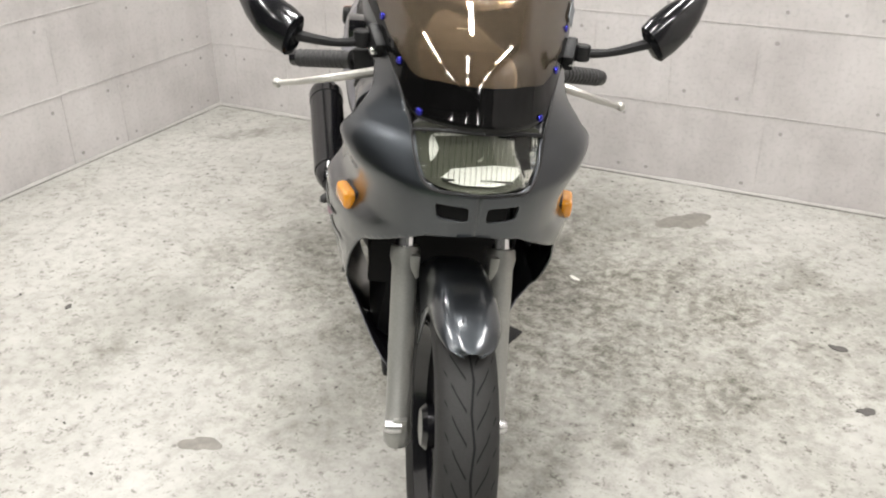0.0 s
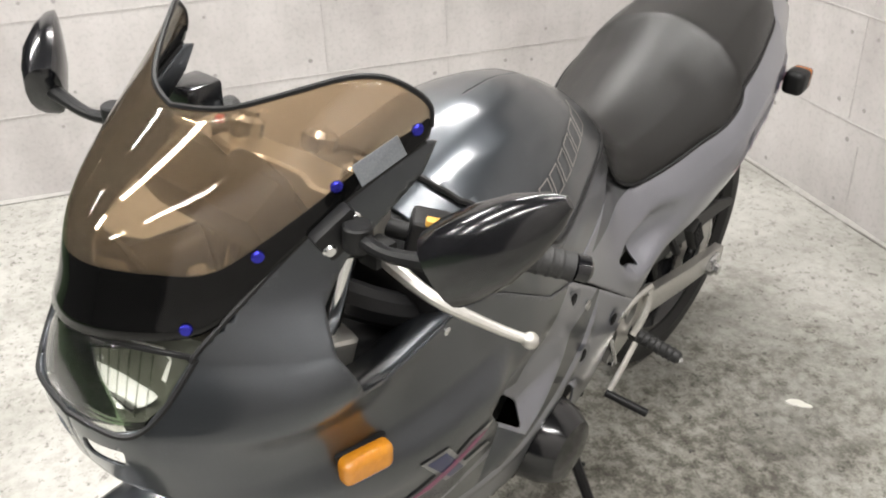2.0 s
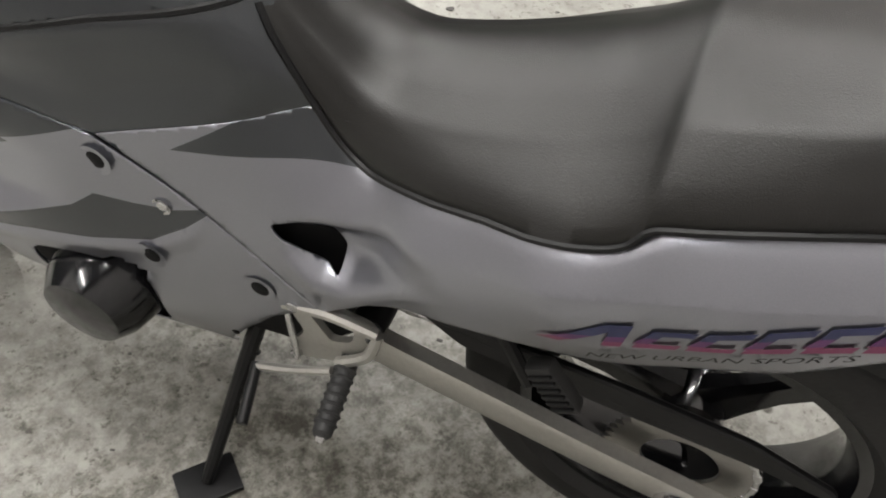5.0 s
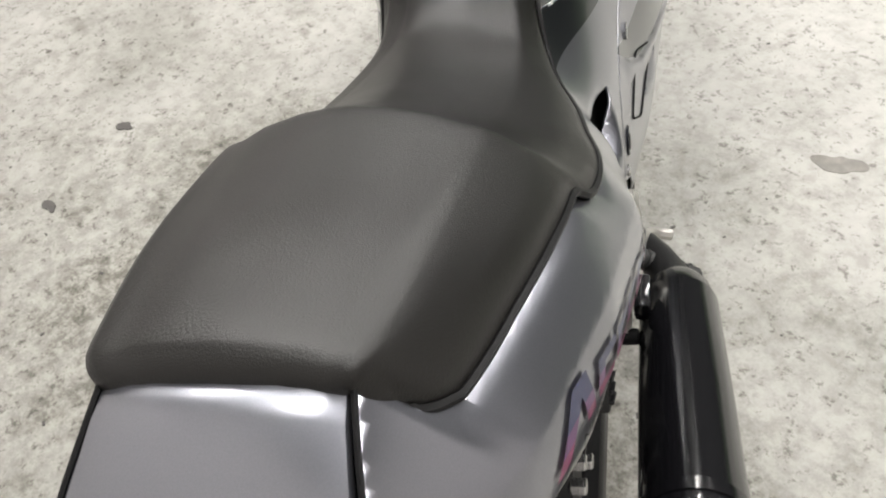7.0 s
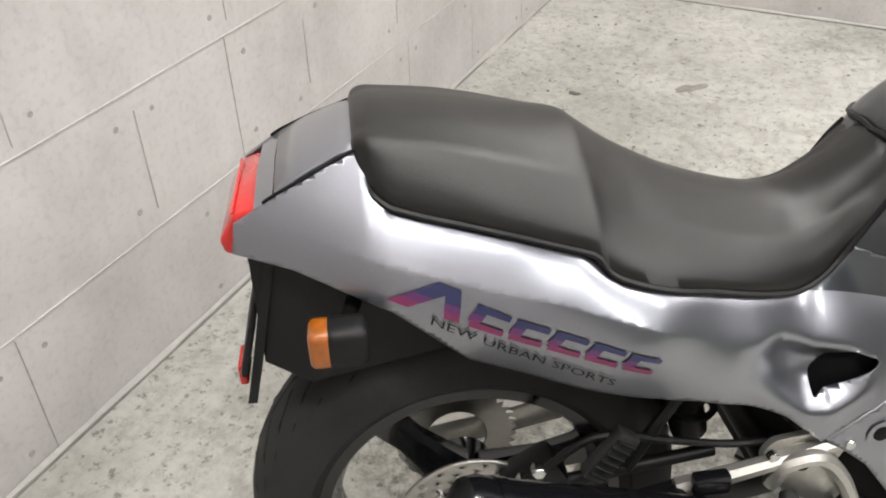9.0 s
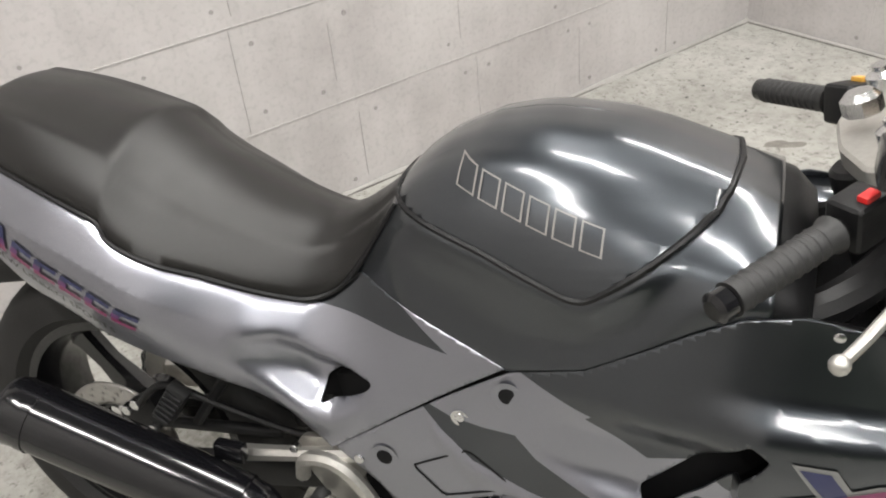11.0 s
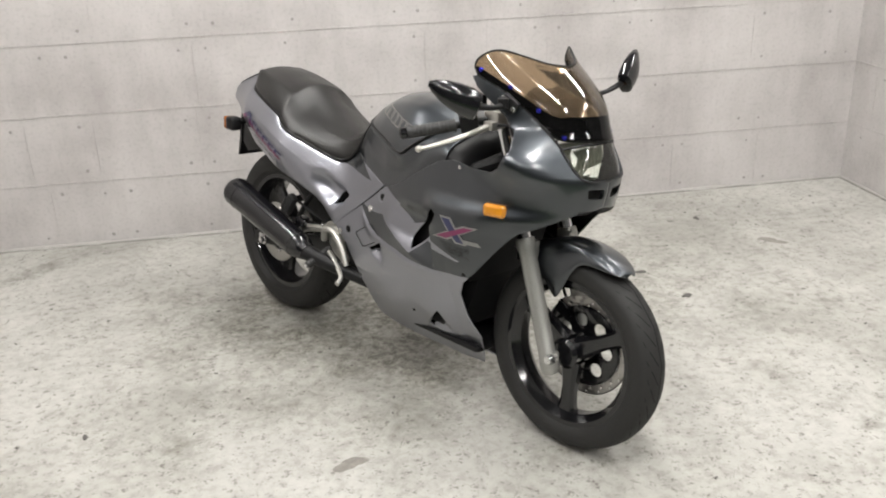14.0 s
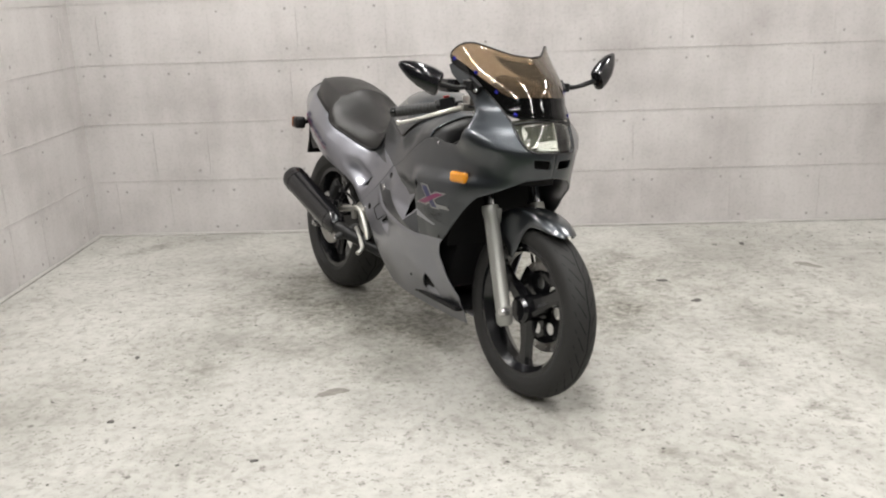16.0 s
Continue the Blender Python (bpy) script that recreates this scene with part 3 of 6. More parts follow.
FAIRING_FORM = [(0.54, 0.474, 0.168), (0.53, 0.81, 0.076), (0.56, 0.70, 0.125), (0.64, 0.66, 0.152), (0.66, 0.57, 0.168), (0.62, 0.40, 0.175), (0.72, 0.62, 0.175), (0.75, 0.45, 0.195), (0.75, 0.30, 0.168), (0.68, 0.19, 0.10), (0.9, 0.242, 0.116), (0.9, 0.15, 0.05), (0.9, 0.60, 0.220), (0.9, 0.78, 0.185),
                (0.95, 0.42, 0.200), (0.95, 0.29, 0.15), (1.05, 0.615, 0.226), (1.05, 0.80, 0.198), (1.05, 0.46, 0.200), (1.05, 0.38, 0.168), (1.05, 0.29, 0.128), (1.05, 0.14, 0.03), (1.05, 1.0, 0.20), (1.05, 0.70, 0.215)]


class Thin:
    """A thin-plate surface through a few form points."""

    def __init__(self, pts):
        p = np.array(pts)
        self.c = p[:, :2]
        n = len(p)
        d = np.linalg.norm(self.c[:, None] - self.c[None], axis=2)
        k = np.where(d > 0, d * d * np.log(d + 1e-9), 0) + np.eye(n) * 2e-4
        q = np.hstack([np.ones((n, 1)), self.c])
        a = np.block([[k, q], [q.T, np.zeros((3, 3))]])
        self.w = np.linalg.solve(a, np.concatenate([p[:, 2], np.zeros(3)]))

    def __call__(self, x, z):
        d = np.hypot(self.c[:, 0] - x, self.c[:, 1] - z)
        return float((np.where(d > 0, d * d * np.log(d + 1e-9), 0)) @ self.w[:-3] + self.w[-3] + self.w[-2] * x + self.w[-1] * z)


HALF = Thin(TAIL_FORM + FAIRING_FORM)
NOSE_Z = [0.18, 0.60, 0.70, 0.74, 0.79, 0.87, 0.915, 0.94, 0.972, 1.0, 1.03, 1.063, 1.10, 1.135, 1.2]
NOSE_A = [0.38, 0.38, 0.376, 0.386, 0.395, 0.382, 0.364, 0.352, 0.345, 0.325, 0.290, 0.240, 0.190, 0.140, 0.05]
POW = 2 / 1.75


def power(z):
    return 2 / float(np.interp(z, [0.2, 0.62, 0.70, 0.80, 0.87, 0.92], [1.75, 1.85, 2.25, 2.5, 1.9, 1.75]))


XC = 1.05
U_END = XC + 0.25 * math.pi / 2


def nose(z):
    return sum(float(np.interp(z + d, NOSE_Z, NOSE_A)) for d in (-0.024, -0.016, -0.008, 0, 0.008, 0.016, 0.024)) / 7


def u_of(x, z):
    """The skin's own coordinate of a place at x: past XC it follows the curve round the nose."""
    if x > 1.6:  # already in skin coordinates, one metre on
        return x - 1
    if x <= XC:
        return x
    return XC + 0.25 * math.asin(min(1.0, ((x - XC) / nose(z)) ** (1 / power(z))))


def skin(u, z, side=1, off=0.0):
    """The outer skin of the bodywork."""
    if u <= XC:
        p = Vector((u, HALF(u, z), z))
        n = Vector((0, 1, 0))
    else:
        s = min((u - XC) / 0.25, math.pi / 2)
        b = HALF(XC, z)
        cheek = 0.052 * math.exp(-((z - 0.845) / 0.062) ** 2) * math.sin(math.pi * min(s / 1.1, 1)) ** 2
        p = Vector((XC + nose(z) * math.sin(s) ** power(z), b * max(math.cos(s), 0) ** power(z) + cheek, z))
        n = Vector((math.sin(s) * b, math.cos(s) * nose(z), 0)).normalized()
    p += n * off
    return Vector((p.x, p.y * side, p.z))


def uz(poly):
    return [(u_of(x, z), z) for x, z in poly]


def skin_part(name, poly, mats, parent, label="", holes=(), paints=(), off=0.0, solid=0.004, both=False, step=0.02, side=1, relief=None, edge=0.0, sharp=40, rim=0.0):
    """A body panel cut from the skin: outline, holes and paint areas given as (x, z)."""
    bms = bmesh.new()
    sides = (1, -1) if both else (side,)
    pl = uz(poly)
    hs, ps = [uz(h) for h in holes], [uz(p) for p, k in paints]
    bm = sheet(pl, step, hs, ps, rim=rim)
    for f in bm.faces:
        c = f.calc_center_median()
        for q, (p, k) in zip(ps, paints):
            if inside((c.x, c.y), q):
                f.material_index = k
    rims = [pl]
    flat = [(v.co.x, v.co.y) for v in bm.verts]
    faces = [([v.index for v in f.verts], f.material_index) for f in (bm.verts.index_update() or bm.faces)]
    for sd in sides:
        vs = []
        for u, z in flat:
            o = off
            if relief:
                o += relief(u, z)
            d = min(edge_distance((u, z), r) for r in rims) if edge else 1
            if both and abs(u - U_END) < 0.02:
                d = 1
            if d < edge * 0.4:
                o -= 0.0025
            vs.append(bms.verts.new(skin(u, z, sd, o)))
        for idx, mi in faces:
            try:
                f = bms.faces.new([vs[i] for i in (idx if sd > 0 else idx[::-1])])
                f.material_index = mi
            except ValueError:
                pass
    bm.free()
    if both:
        bmesh.ops.remove_doubles(bms, verts=bms.verts, dist=2e-4)
    # outward normals
    bmesh.ops.recalc_face_normals(bms, faces=bms.faces)
    out = sum((1 if f.normal.y * f.calc_center_median().y + f.normal.x * max(0, f.calc_center_median().x - 1.2) > 0 else -1) * f.calc_area() for f in bms.faces)
    if out < 0:
        bmesh.ops.reverse_faces(bms, faces=bms.faces)
    return part(name, bms, mats, parent, label, sharp=sharp, solid=solid, keep=True)


def for_sides(fn):
    for sd in (1, -1):
        fn(sd)


# --- tail cowl: one side panel each
TAIL_TOP = [(-0.112, 0.908), (-0.108, 0.875), (-0.086, 0.856), (-0.015, 0.838), (0.045, 0.824), (0.122, 0.801), (0.142, 0.785), (0.174, 0.763), (0.26, 0.734), (0.36, 0.699), (0.42, 0.682), (0.45, 0.691), (0.484, 0.726)]
TAIL_LINE = [(-0.268, 0.80), (-0.262, 0.836), (-0.213, 0.866), (-0.15, 0.894), *TAIL_TOP,
             (0.718, 0.659), (0.458, 0.470), (0.40, 0.524), (0.34, 0.556), (0.27, 0.583), (0.19, 0.602), (0.11, 0.630), (-0.01, 0.675), (-0.094, 0.745), (-0.20, 0.785)]
VENT = rounded([(0.441, 0.535), (0.443, 0.567), (0.488, 0.598), (0.524, 0.586), (0.521, 0.575), (0.483, 0.550)], 0.007)
TAIL_FIN = [(0.486, 0.735), (0.412, 0.676), (0.637, 0.655), (0.57, 0.70)]


def ease(a, b, t):
    t = min(max((t - a) / (b - a), 0), 1)
    return t * t * (3 - 2 * t)


def tail_relief(u, z):
    # hollow that deepens towards the vent, between an upper crease and a lower rib
    o = 0.0
    if 0.29 < u < 0.56:
        up = float(np.interp(u, [0.30, 0.384, 0.436, 0.473, 0.53, 0.56], [0.655, 0.641, 0.614, 0.604, 0.594, 0.59]))
        lo = float(np.interp(u, [0.30, 0.345, 0.398, 0.429, 0.46, 0.56], [0.604, 0.585, 0.546, 0.526, 0.522, 0.57]))
        t = (z - lo) / max(up - lo, 0.01)
        o -= 0.034 * ease(0.30, 0.445, u) * ease(-0.05, 0.45, t) * (1 - ease(0.62, 1.08, t)) * (1 - ease(0.462, 0.515, u))
        o += 0.004 * ease(0.31, 0.40, u) * ease(-0.45, -0.05, t) * (1 - ease(-0.05, 0.25, t)) * (1 - ease(0.47, 0.53, u))
    # crease between the upright flank and the shoulder along the seat
    zc = float(np.interp(u, [-0.27, -0.225, -0.152, -0.045, 0.081, 0.2, 0.27, 0.45], [0.842, 0.836, 0.816, 0.787, 0.755, 0.708, 0.675, 0.62]))
    top = float(np.interp(u, [p[0] for p in TAIL_TOP], [p[1] for p in TAIL_TOP]))
    if u < -0.112:
        top = float(np.interp(u, [-0.268, -0.213, -0.15, -0.112], [0.84, 0.866, 0.894, 0.908]))
    w = max(top - zc, 0.02)
    o += 0.012 * (max(0, 1 - (z - zc) / w) if z > zc else max(0, 1 - (zc - z) / 0.11)) * (1 - ease(0.10, 0.42, u)) * ease(-0.21, -0.09, u)
    # tucked in under the seat's edge
    if -0.09 < u < 0.48:
        o -= 0.008 * ease(top - 0.018, top, z)
    return o


def tail_side(sd):
    skin_part("tail_panel", TAIL_LINE, [PAINT_LIGHT, PAINT_DARK], bike, "silver-lilac tail side panel", holes=[VENT], paints=[([(-0.32, 0.857), (-0.225, 0.836), (-0.152, 0.816), (-0.045, 0.787), (0.081, 0.755), (0.2, 0.708), (0.27, 0.675), (0.27, 0.6), (-0.32, 0.6)], 0), (TAIL_FIN, 1)], side=sd, relief=tail_relief, step=0.0065, rim=0.008)
    # near-black sheet behind the vent stands for the shade inside it
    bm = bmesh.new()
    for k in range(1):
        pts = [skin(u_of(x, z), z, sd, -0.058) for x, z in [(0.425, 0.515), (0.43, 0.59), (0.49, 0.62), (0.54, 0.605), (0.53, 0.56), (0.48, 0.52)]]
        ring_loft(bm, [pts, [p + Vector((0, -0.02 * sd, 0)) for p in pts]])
    part("vent_shade_sheet", bm, DARK_INSIDE, bike)
    # slot near the lettering
    bm = bmesh.new()
    c = skin(0.204, 0.682, sd, 0.0005)
    ring_loft(bm, [[c + Vector((0.006 * math.cos(a) * r, 0.001 * sd * k, 0.014 * math.sin(a) * r)) for a in [2 * math.pi * i / 14 for i in range(14)]] for k, r in ((0, 1.0), (1, 0.9))])
    part("helmet_lock_slot", bm, DARK_INSIDE, bike, "black oval slot")


for_sides(tail_side)

# --- tail cover between the seat and the tail light
rings = []
for x, w, z, drop in ((-0.106, 0.078, 0.909, 0.012), (-0.14, 0.083, 0.902, 0.015), (-0.18, 0.090, 0.885, 0.018), (-0.213, 0.096, 0.866, 0.02)):
    rings.append([Vector((x, w * s, z + 0.010 * (1 - abs(s) ** 3) - (0.004 if abs(s) == 1 else 0))) for s in (-1, -0.97, -0.8, -0.5, 0, 0.5, 0.8, 0.97, 1)])
bm = bmesh.new()
ring_loft(bm, rings, closed=False)
part("tail_cover", bm, PAINT_LIGHT, bike, "silver-lilac tail top cover", solid=0.004)
for sd in (1, -1):
    edge = [(-0.226, 0.858), (-0.213, 0.866), (-0.18, 0.881), (-0.15, 0.894), (-0.114, 0.908)]
    part("panel_joint", tube([skin(x, z, sd, 0.0) + Vector((0, -0.001 * sd, 0.001)) for x, z in edge], 0.0022, 6), DARK_INSIDE, bike, "black joint beside the tail cover")
# rear surround and lamp
bm = bmesh.new()
rings = []
for x, w0, w1, z0, z1 in ((-0.2155, 0.098, 0.097, 0.786, 0.862), (-0.228, 0.098, 0.095, 0.785, 0.855), (-0.238, 0.097, 0.093, 0.786, 0.849)):
    rings.append([Vector((x, y, z)) for y, z in ((-w0, z0), (-w0, (z0 + z1) / 2), (-w1, z1), (0, z1 + 0.008), (w1, z1), (w0, (z0 + z1) / 2), (w0, z0), (0, z0 - 0.003))])
ring_loft(bm, rings)
part("tail_surround", bm, PAINT_LIGHT, bike, "silver-lilac tail lamp surround")
LAMP = rounded([(-0.225, 0.842), (-0.240, 0.846), (-0.264, 0.838), (-0.284, 0.806), (-0.279, 0.788), (-0.232, 0.786)], 0.005)
bm = bmesh.new()
ring_loft(bm, [[Vector((-0.25 + (x + 0.25) * k, y, 0.815 + (z - 0.815) * k)) for x, z in LAMP] for y, k in ((-0.083, 0.80), (-0.081, 0.93), (-0.077, 1), (0.077, 1), (0.081, 0.93), (0.083, 0.80))])
light = part("tail_light", bm, RED_LENS, bike, "red tail light lens")
part("lens_rib", boxed((0.003, 0.154, 0.003), Matrix.Translation((-0.2650, 0, 0.8385)), 0.001), RED_LENS, light)

# --- tank cover (storage lid) : a lofted form
COVER_X = [0.480, 0.515, 0.545, 0.575, 0.61, 0.67, 0.72, 0.75, 0.82, 0.88, 0.94, 0.985, 1.02]
COVER_T = [0.745, 0.798, 0.845, 0.876, 0.902, 0.930, 0.940, 0.942, 0.937, 0.922, 0.902, 0.886, 0.872]
COVER_B = [0.722, 0.713, 0.705, 0.696, 0.686, 0.670, 0.656, 0.664, 0.688, 0.726, 0.764, 0.786, 0.792]


def cover(x, s, side=1, off=0.0):
    """The storage cover's skin: s runs from its lower edge (0) to the crown (1)."""
    t, b = (float(np.interp(x, COVER_X, c)) for c in (COVER_T, COVER_B))
    w = min(HALF(x, b), 0.192)
    y, z = cover_section(x, s)
    (y0, z0), (y1, z1) = cover_section(x, max(s - 0.03, 0)), cover_section(x, min(s + 0.03, 1))
    n = Vector((0, (z1 - z0) * (t - b), (y0 - y1) * w + 1e-5)).normalized()
    return Vector((x, (y * w + n.y * off) * side, b + (t - b) * z + n.z * off))


def cover_section(x, s):
    """Half section in shares of width and height: upright flank, sloped side, crease, gently crowned top."""
    f = ease(0.76, 0.965, x)
    ys = (1.0, 1.0, 0.97 - 0.06 * f, 0.86 - 0.14 * f, CREASE - 0.16 * f, 0.30, 0.0)
    zs = (0.0, 0.24, 0.48, 0.68, 0.885, 0.975, 1.0)
    q = (0.0, 0.15, 0.30, 0.44, 0.62, 0.82, 1.0)
    y = z = 0.0
    for d, k in ((-0.06, 1), (-0.03, 2), (0, 2), (0.03, 2), (0.06, 1)):
        p = abs(s + d)
        flip = p > 1
        p = 2 - p if flip else p
        yy = float(np.interp(p, q, ys))
        y += k * (-yy if flip else yy) / 8
        z += k * float(np.interp(p, q, zs)) * (-1 if s + d < 0 else 1) / 8
    return max(y, 0.0), z


CREASE = 0.60


def s_of(x, z):
    t, b = (float(np.interp(x, COVER_X, c)) for c in (COVER_T, COVER_B))
    f = min(max((z - b) / (t - b), 0), 1)
    lo, hi = 0.0, 1.0
    for _ in range(30):
        mid = (lo + hi) / 2
        if cover_section(x, mid)[1] < f:
            lo = mid
        else:
            hi = mid
    return (lo + hi) / 2


def cover_part(name, poly, mat, label, off, step=0.02, solid=0.004, edge=0.0, holes=(), relief=None):
    bm = sheet(poly, step, holes)
    bm.verts.index_update()
    flat = [(v.co.x, v.co.y) for v in bm.verts]
    faces = [[v.index for v in f.verts] for f in bm.faces]
    bm.free()
    out = bmesh.new()
    for sd in (1, -1):
        vs = []
        for x, s in flat:
            o = off
            if edge and s < 0.985:
                d = edge_distance((x, s * 0.25), [(px, py * 0.25) for px, py in poly]) if s * 0.25 < 0.22 else min(abs(x - min(p[0] for p in poly)), abs(x - max(p[0] for p in poly)))
                if d < edge:
                    o -= 0.0045 * (1 - d / edge) ** 2
            if relief:
                o += relief(x, s)
            vs.append(out.verts.new(cover(x, s, sd, o)))
        for idx in faces:
            out.faces.new([vs[i] for i in (idx if sd < 0 else idx[::-1])])
    bmesh.ops.remove_doubles(out, verts=out.verts, dist=2e-4)
    bmesh.ops.recalc_face_normals(out, faces=out.faces)
    if sum(f.normal.z * f.calc_area() for f in out.faces) < 0:
        bmesh.ops.reverse_faces(out, faces=out.faces)
    return part(name, out, mat, bike, label, sharp=50, solid=solid, keep=True)


bm = bmesh.new()
ring_loft(bm, [[Vector((x, 0, 0)) + Vector((0, p.y * k, p.z - d)) for p in [cover(1.014, q / 8, sd, -0.004) for sd, q in [(1, i) for i in range(9)] + [(-1, i) for i in range(7, -1, -1)]]] for x, k, d in ((1.0, 1.0, 0.0), (1.03, 0.97, 0.008), (1.055, 0.88, 0.03), (1.06, 0.5, 0.06))])
part("cover_nose", bm, BLACK_PLASTIC, bike, "black front end of the tank surround", sharp=50)
LID_Z = [(0.546, 0.836), (0.556, 0.832), (0.60, 0.826), (0.687, 0.810), (0.77, 0.788), (0.795, 0.781), (0.808, 0.780), (0.822, 0.783), (0.85, 0.803), (0.88, 0.825), (0.905, 0.843), (0.93, 0.861), (0.948, 0.874)]
LID_X = [0.546 + (0.948 - 0.546) * k / 48 for k in range(49)]
LID = [(0.541, 1.0), *[(x, s_of(x, sum(float(np.interp(x + d, [p[0] for p in LID_Z], [p[1] for p in LID_Z])) for d in (-0.008, 0, 0.008)) / 3)) for x in LID_X], (0.957, s_of(0.957, 0.883)), (0.966, 1.0)]


def cover_relief(x, s):
    """A raised shoulder under the lid's edge and a dished flank below it."""
    if not 0.546 < x < 0.948:
        return 0.0
    z = cover(x, s).z
    line = float(np.interp(x, [p[0] for p in LID_Z], [p[1] for p in LID_Z]))
    low = float(np.interp(x, COVER_X, COVER_B))
    fade = ease(0.546, 0.60, x) * (1 - ease(0.88, 0.948, x))
    d = line - z
    if d < 0:
        return 0.0
    span = max(line - low, 0.02)
    return fade * (0.003 * ease(0, 0.008, d) * (1 - ease(0.010, 0.030, d)) - 0.006 * ease(0.014, span * 0.55, d) * (1 - ease(span * 0.6, span, d)))


cover_part("tank_cover", [(0.482, 0), (0.72, 0), (0.82, 0), (0.94, 0), (1.015, 0), (1.015, 1), (0.525, 1), (0.510, 0.5)], PAINT_DARK, "dark grey tank surround", -0.002, step=0.011, relief=cover_relief)
cover_part("storage_lid", LID, PAINT_DARK, "dark grey metallic storage lid", 0.0035, step=0.016, solid=0.005)
bm = bmesh.new()
for sd in (1, -1):
    line = []
    for (x0, s0), (x1, s1) in zip(LID[:-1], LID[1:]):
        line += [cover(x0 + (x1 - x0) * k / 2, s0 + (s1 - s0) * k / 2, sd, 0.0028) for k in range(2)]
    line.append(cover(0.966, 1.0, sd, 0.0028))
    tube(line, 0.0042, 6, bm)
part("lid_seal", bm, BLACK_PLASTIC, bike, "black rubber seal round the lid")

# --- main fairing, each side
BOLTS = [(1.127, 1.063), (1.212, 1.025), (1.29, 0.972), (1.356, 0.908)]
BOLT_UZ = [(u_of(x, z), z) for x, z in BOLTS]
EDGE_UZ = [(u - 0.016, z - 0.015) for u, z in BOLT_UZ]
MAIN = [(0.464, 0.474), (0.724, 0.656), (0.82, 0.690), (0.94, 0.766), (0.985, 0.790), (1.05, 0.806), (1.12, 0.797), (1.20, 0.799), (1.245, 0.822), (1.262, 0.87), (1.248, 0.91), (1.215, 0.945), (1.168, 0.982), (1.122, 1.016), (1.104, 1.044),
        *[(1 + u, z) for u, z in EDGE_UZ], (2.298, 0.876), (2.318, 0.838), (2.344, 0.812), (2.38, 0.803), (1 + U_END, 0.801), (1 + U_END, 0.722), (2.36, 0.712), (2.30, 0.685),
        (1.29, 0.645), (1.245, 0.598), (1.16, 0.50), (1.112, 0.455), (1.09, 0.41), (1.095, 0.34), (1.12, 0.265), (1.095, 0.195), (1.068, 0.145), (0.97, 0.142), (0.87, 0.150), (0.70, 0.178), (0.645, 0.200), (0.62, 0.285), (0.575, 0.36), (0.53, 0.42)]
NOSE_SLOT = rounded([(2.372, 0.780), (2.432, 0.777), (2.432, 0.749), (2.378, 0.753)], 0.007)
SCOOP = rounded([(1.010, 0.664), (1.033, 0.650), (1.022, 0.630), (0.964, 0.556), (0.905, 0.508), (0.893, 0.542), (0.962, 0.616)], 0.007)
SLOT_A = rounded([(0.668, 0.446), (0.740, 0.482), (0.745, 0.470), (0.680, 0.437)], 0.005)
SLOT_B = rounded([(0.904, 0.246), (0.976, 0.320), (0.983, 0.306), (0.916, 0.238)], 0.005)
CLUTCH_GAP = rounded([(0.855, 0.445), (0.775, 0.458), (0.695, 0.445), (0.69, 0.36), (0.70, 0.29), (0.85, 0.29), (0.862, 0.37)], 0.03)
SEAM = [(0.600, 0.573), (0.629, 0.544), (0.675, 0.511), (0.755, 0.493), (0.83, 0.487), (0.895, 0.474), (1.00, 0.468), (1.15, 0.478)]
LIGHT_BACK = [(0.45, 0.465), (0.725, 0.668), (0.76, 0.655), (0.832, 0.630), (0.760, 0.575), (0.690, 0.566), (0.645, 0.566), (0.603, 0.580)]
LIGHT_LOW = [(0.45, 0.47), *SEAM[:5], (0.895, 0.474), (1.00, 0.468), (1.15, 0.478), (1.22, 0.30), (1.20, 0.10), (0.60, 0.10), (0.5, 0.35)]
LIGHT_WEDGE = [(0.822, 0.626), (0.736, 0.571), (0.765, 0.548), (0.90, 0.496), (0.96, 0.545), (1.10, 0.520), (1.11, 0.523), (0.99, 0.568), (0.95, 0.60), (0.90, 0.585)]


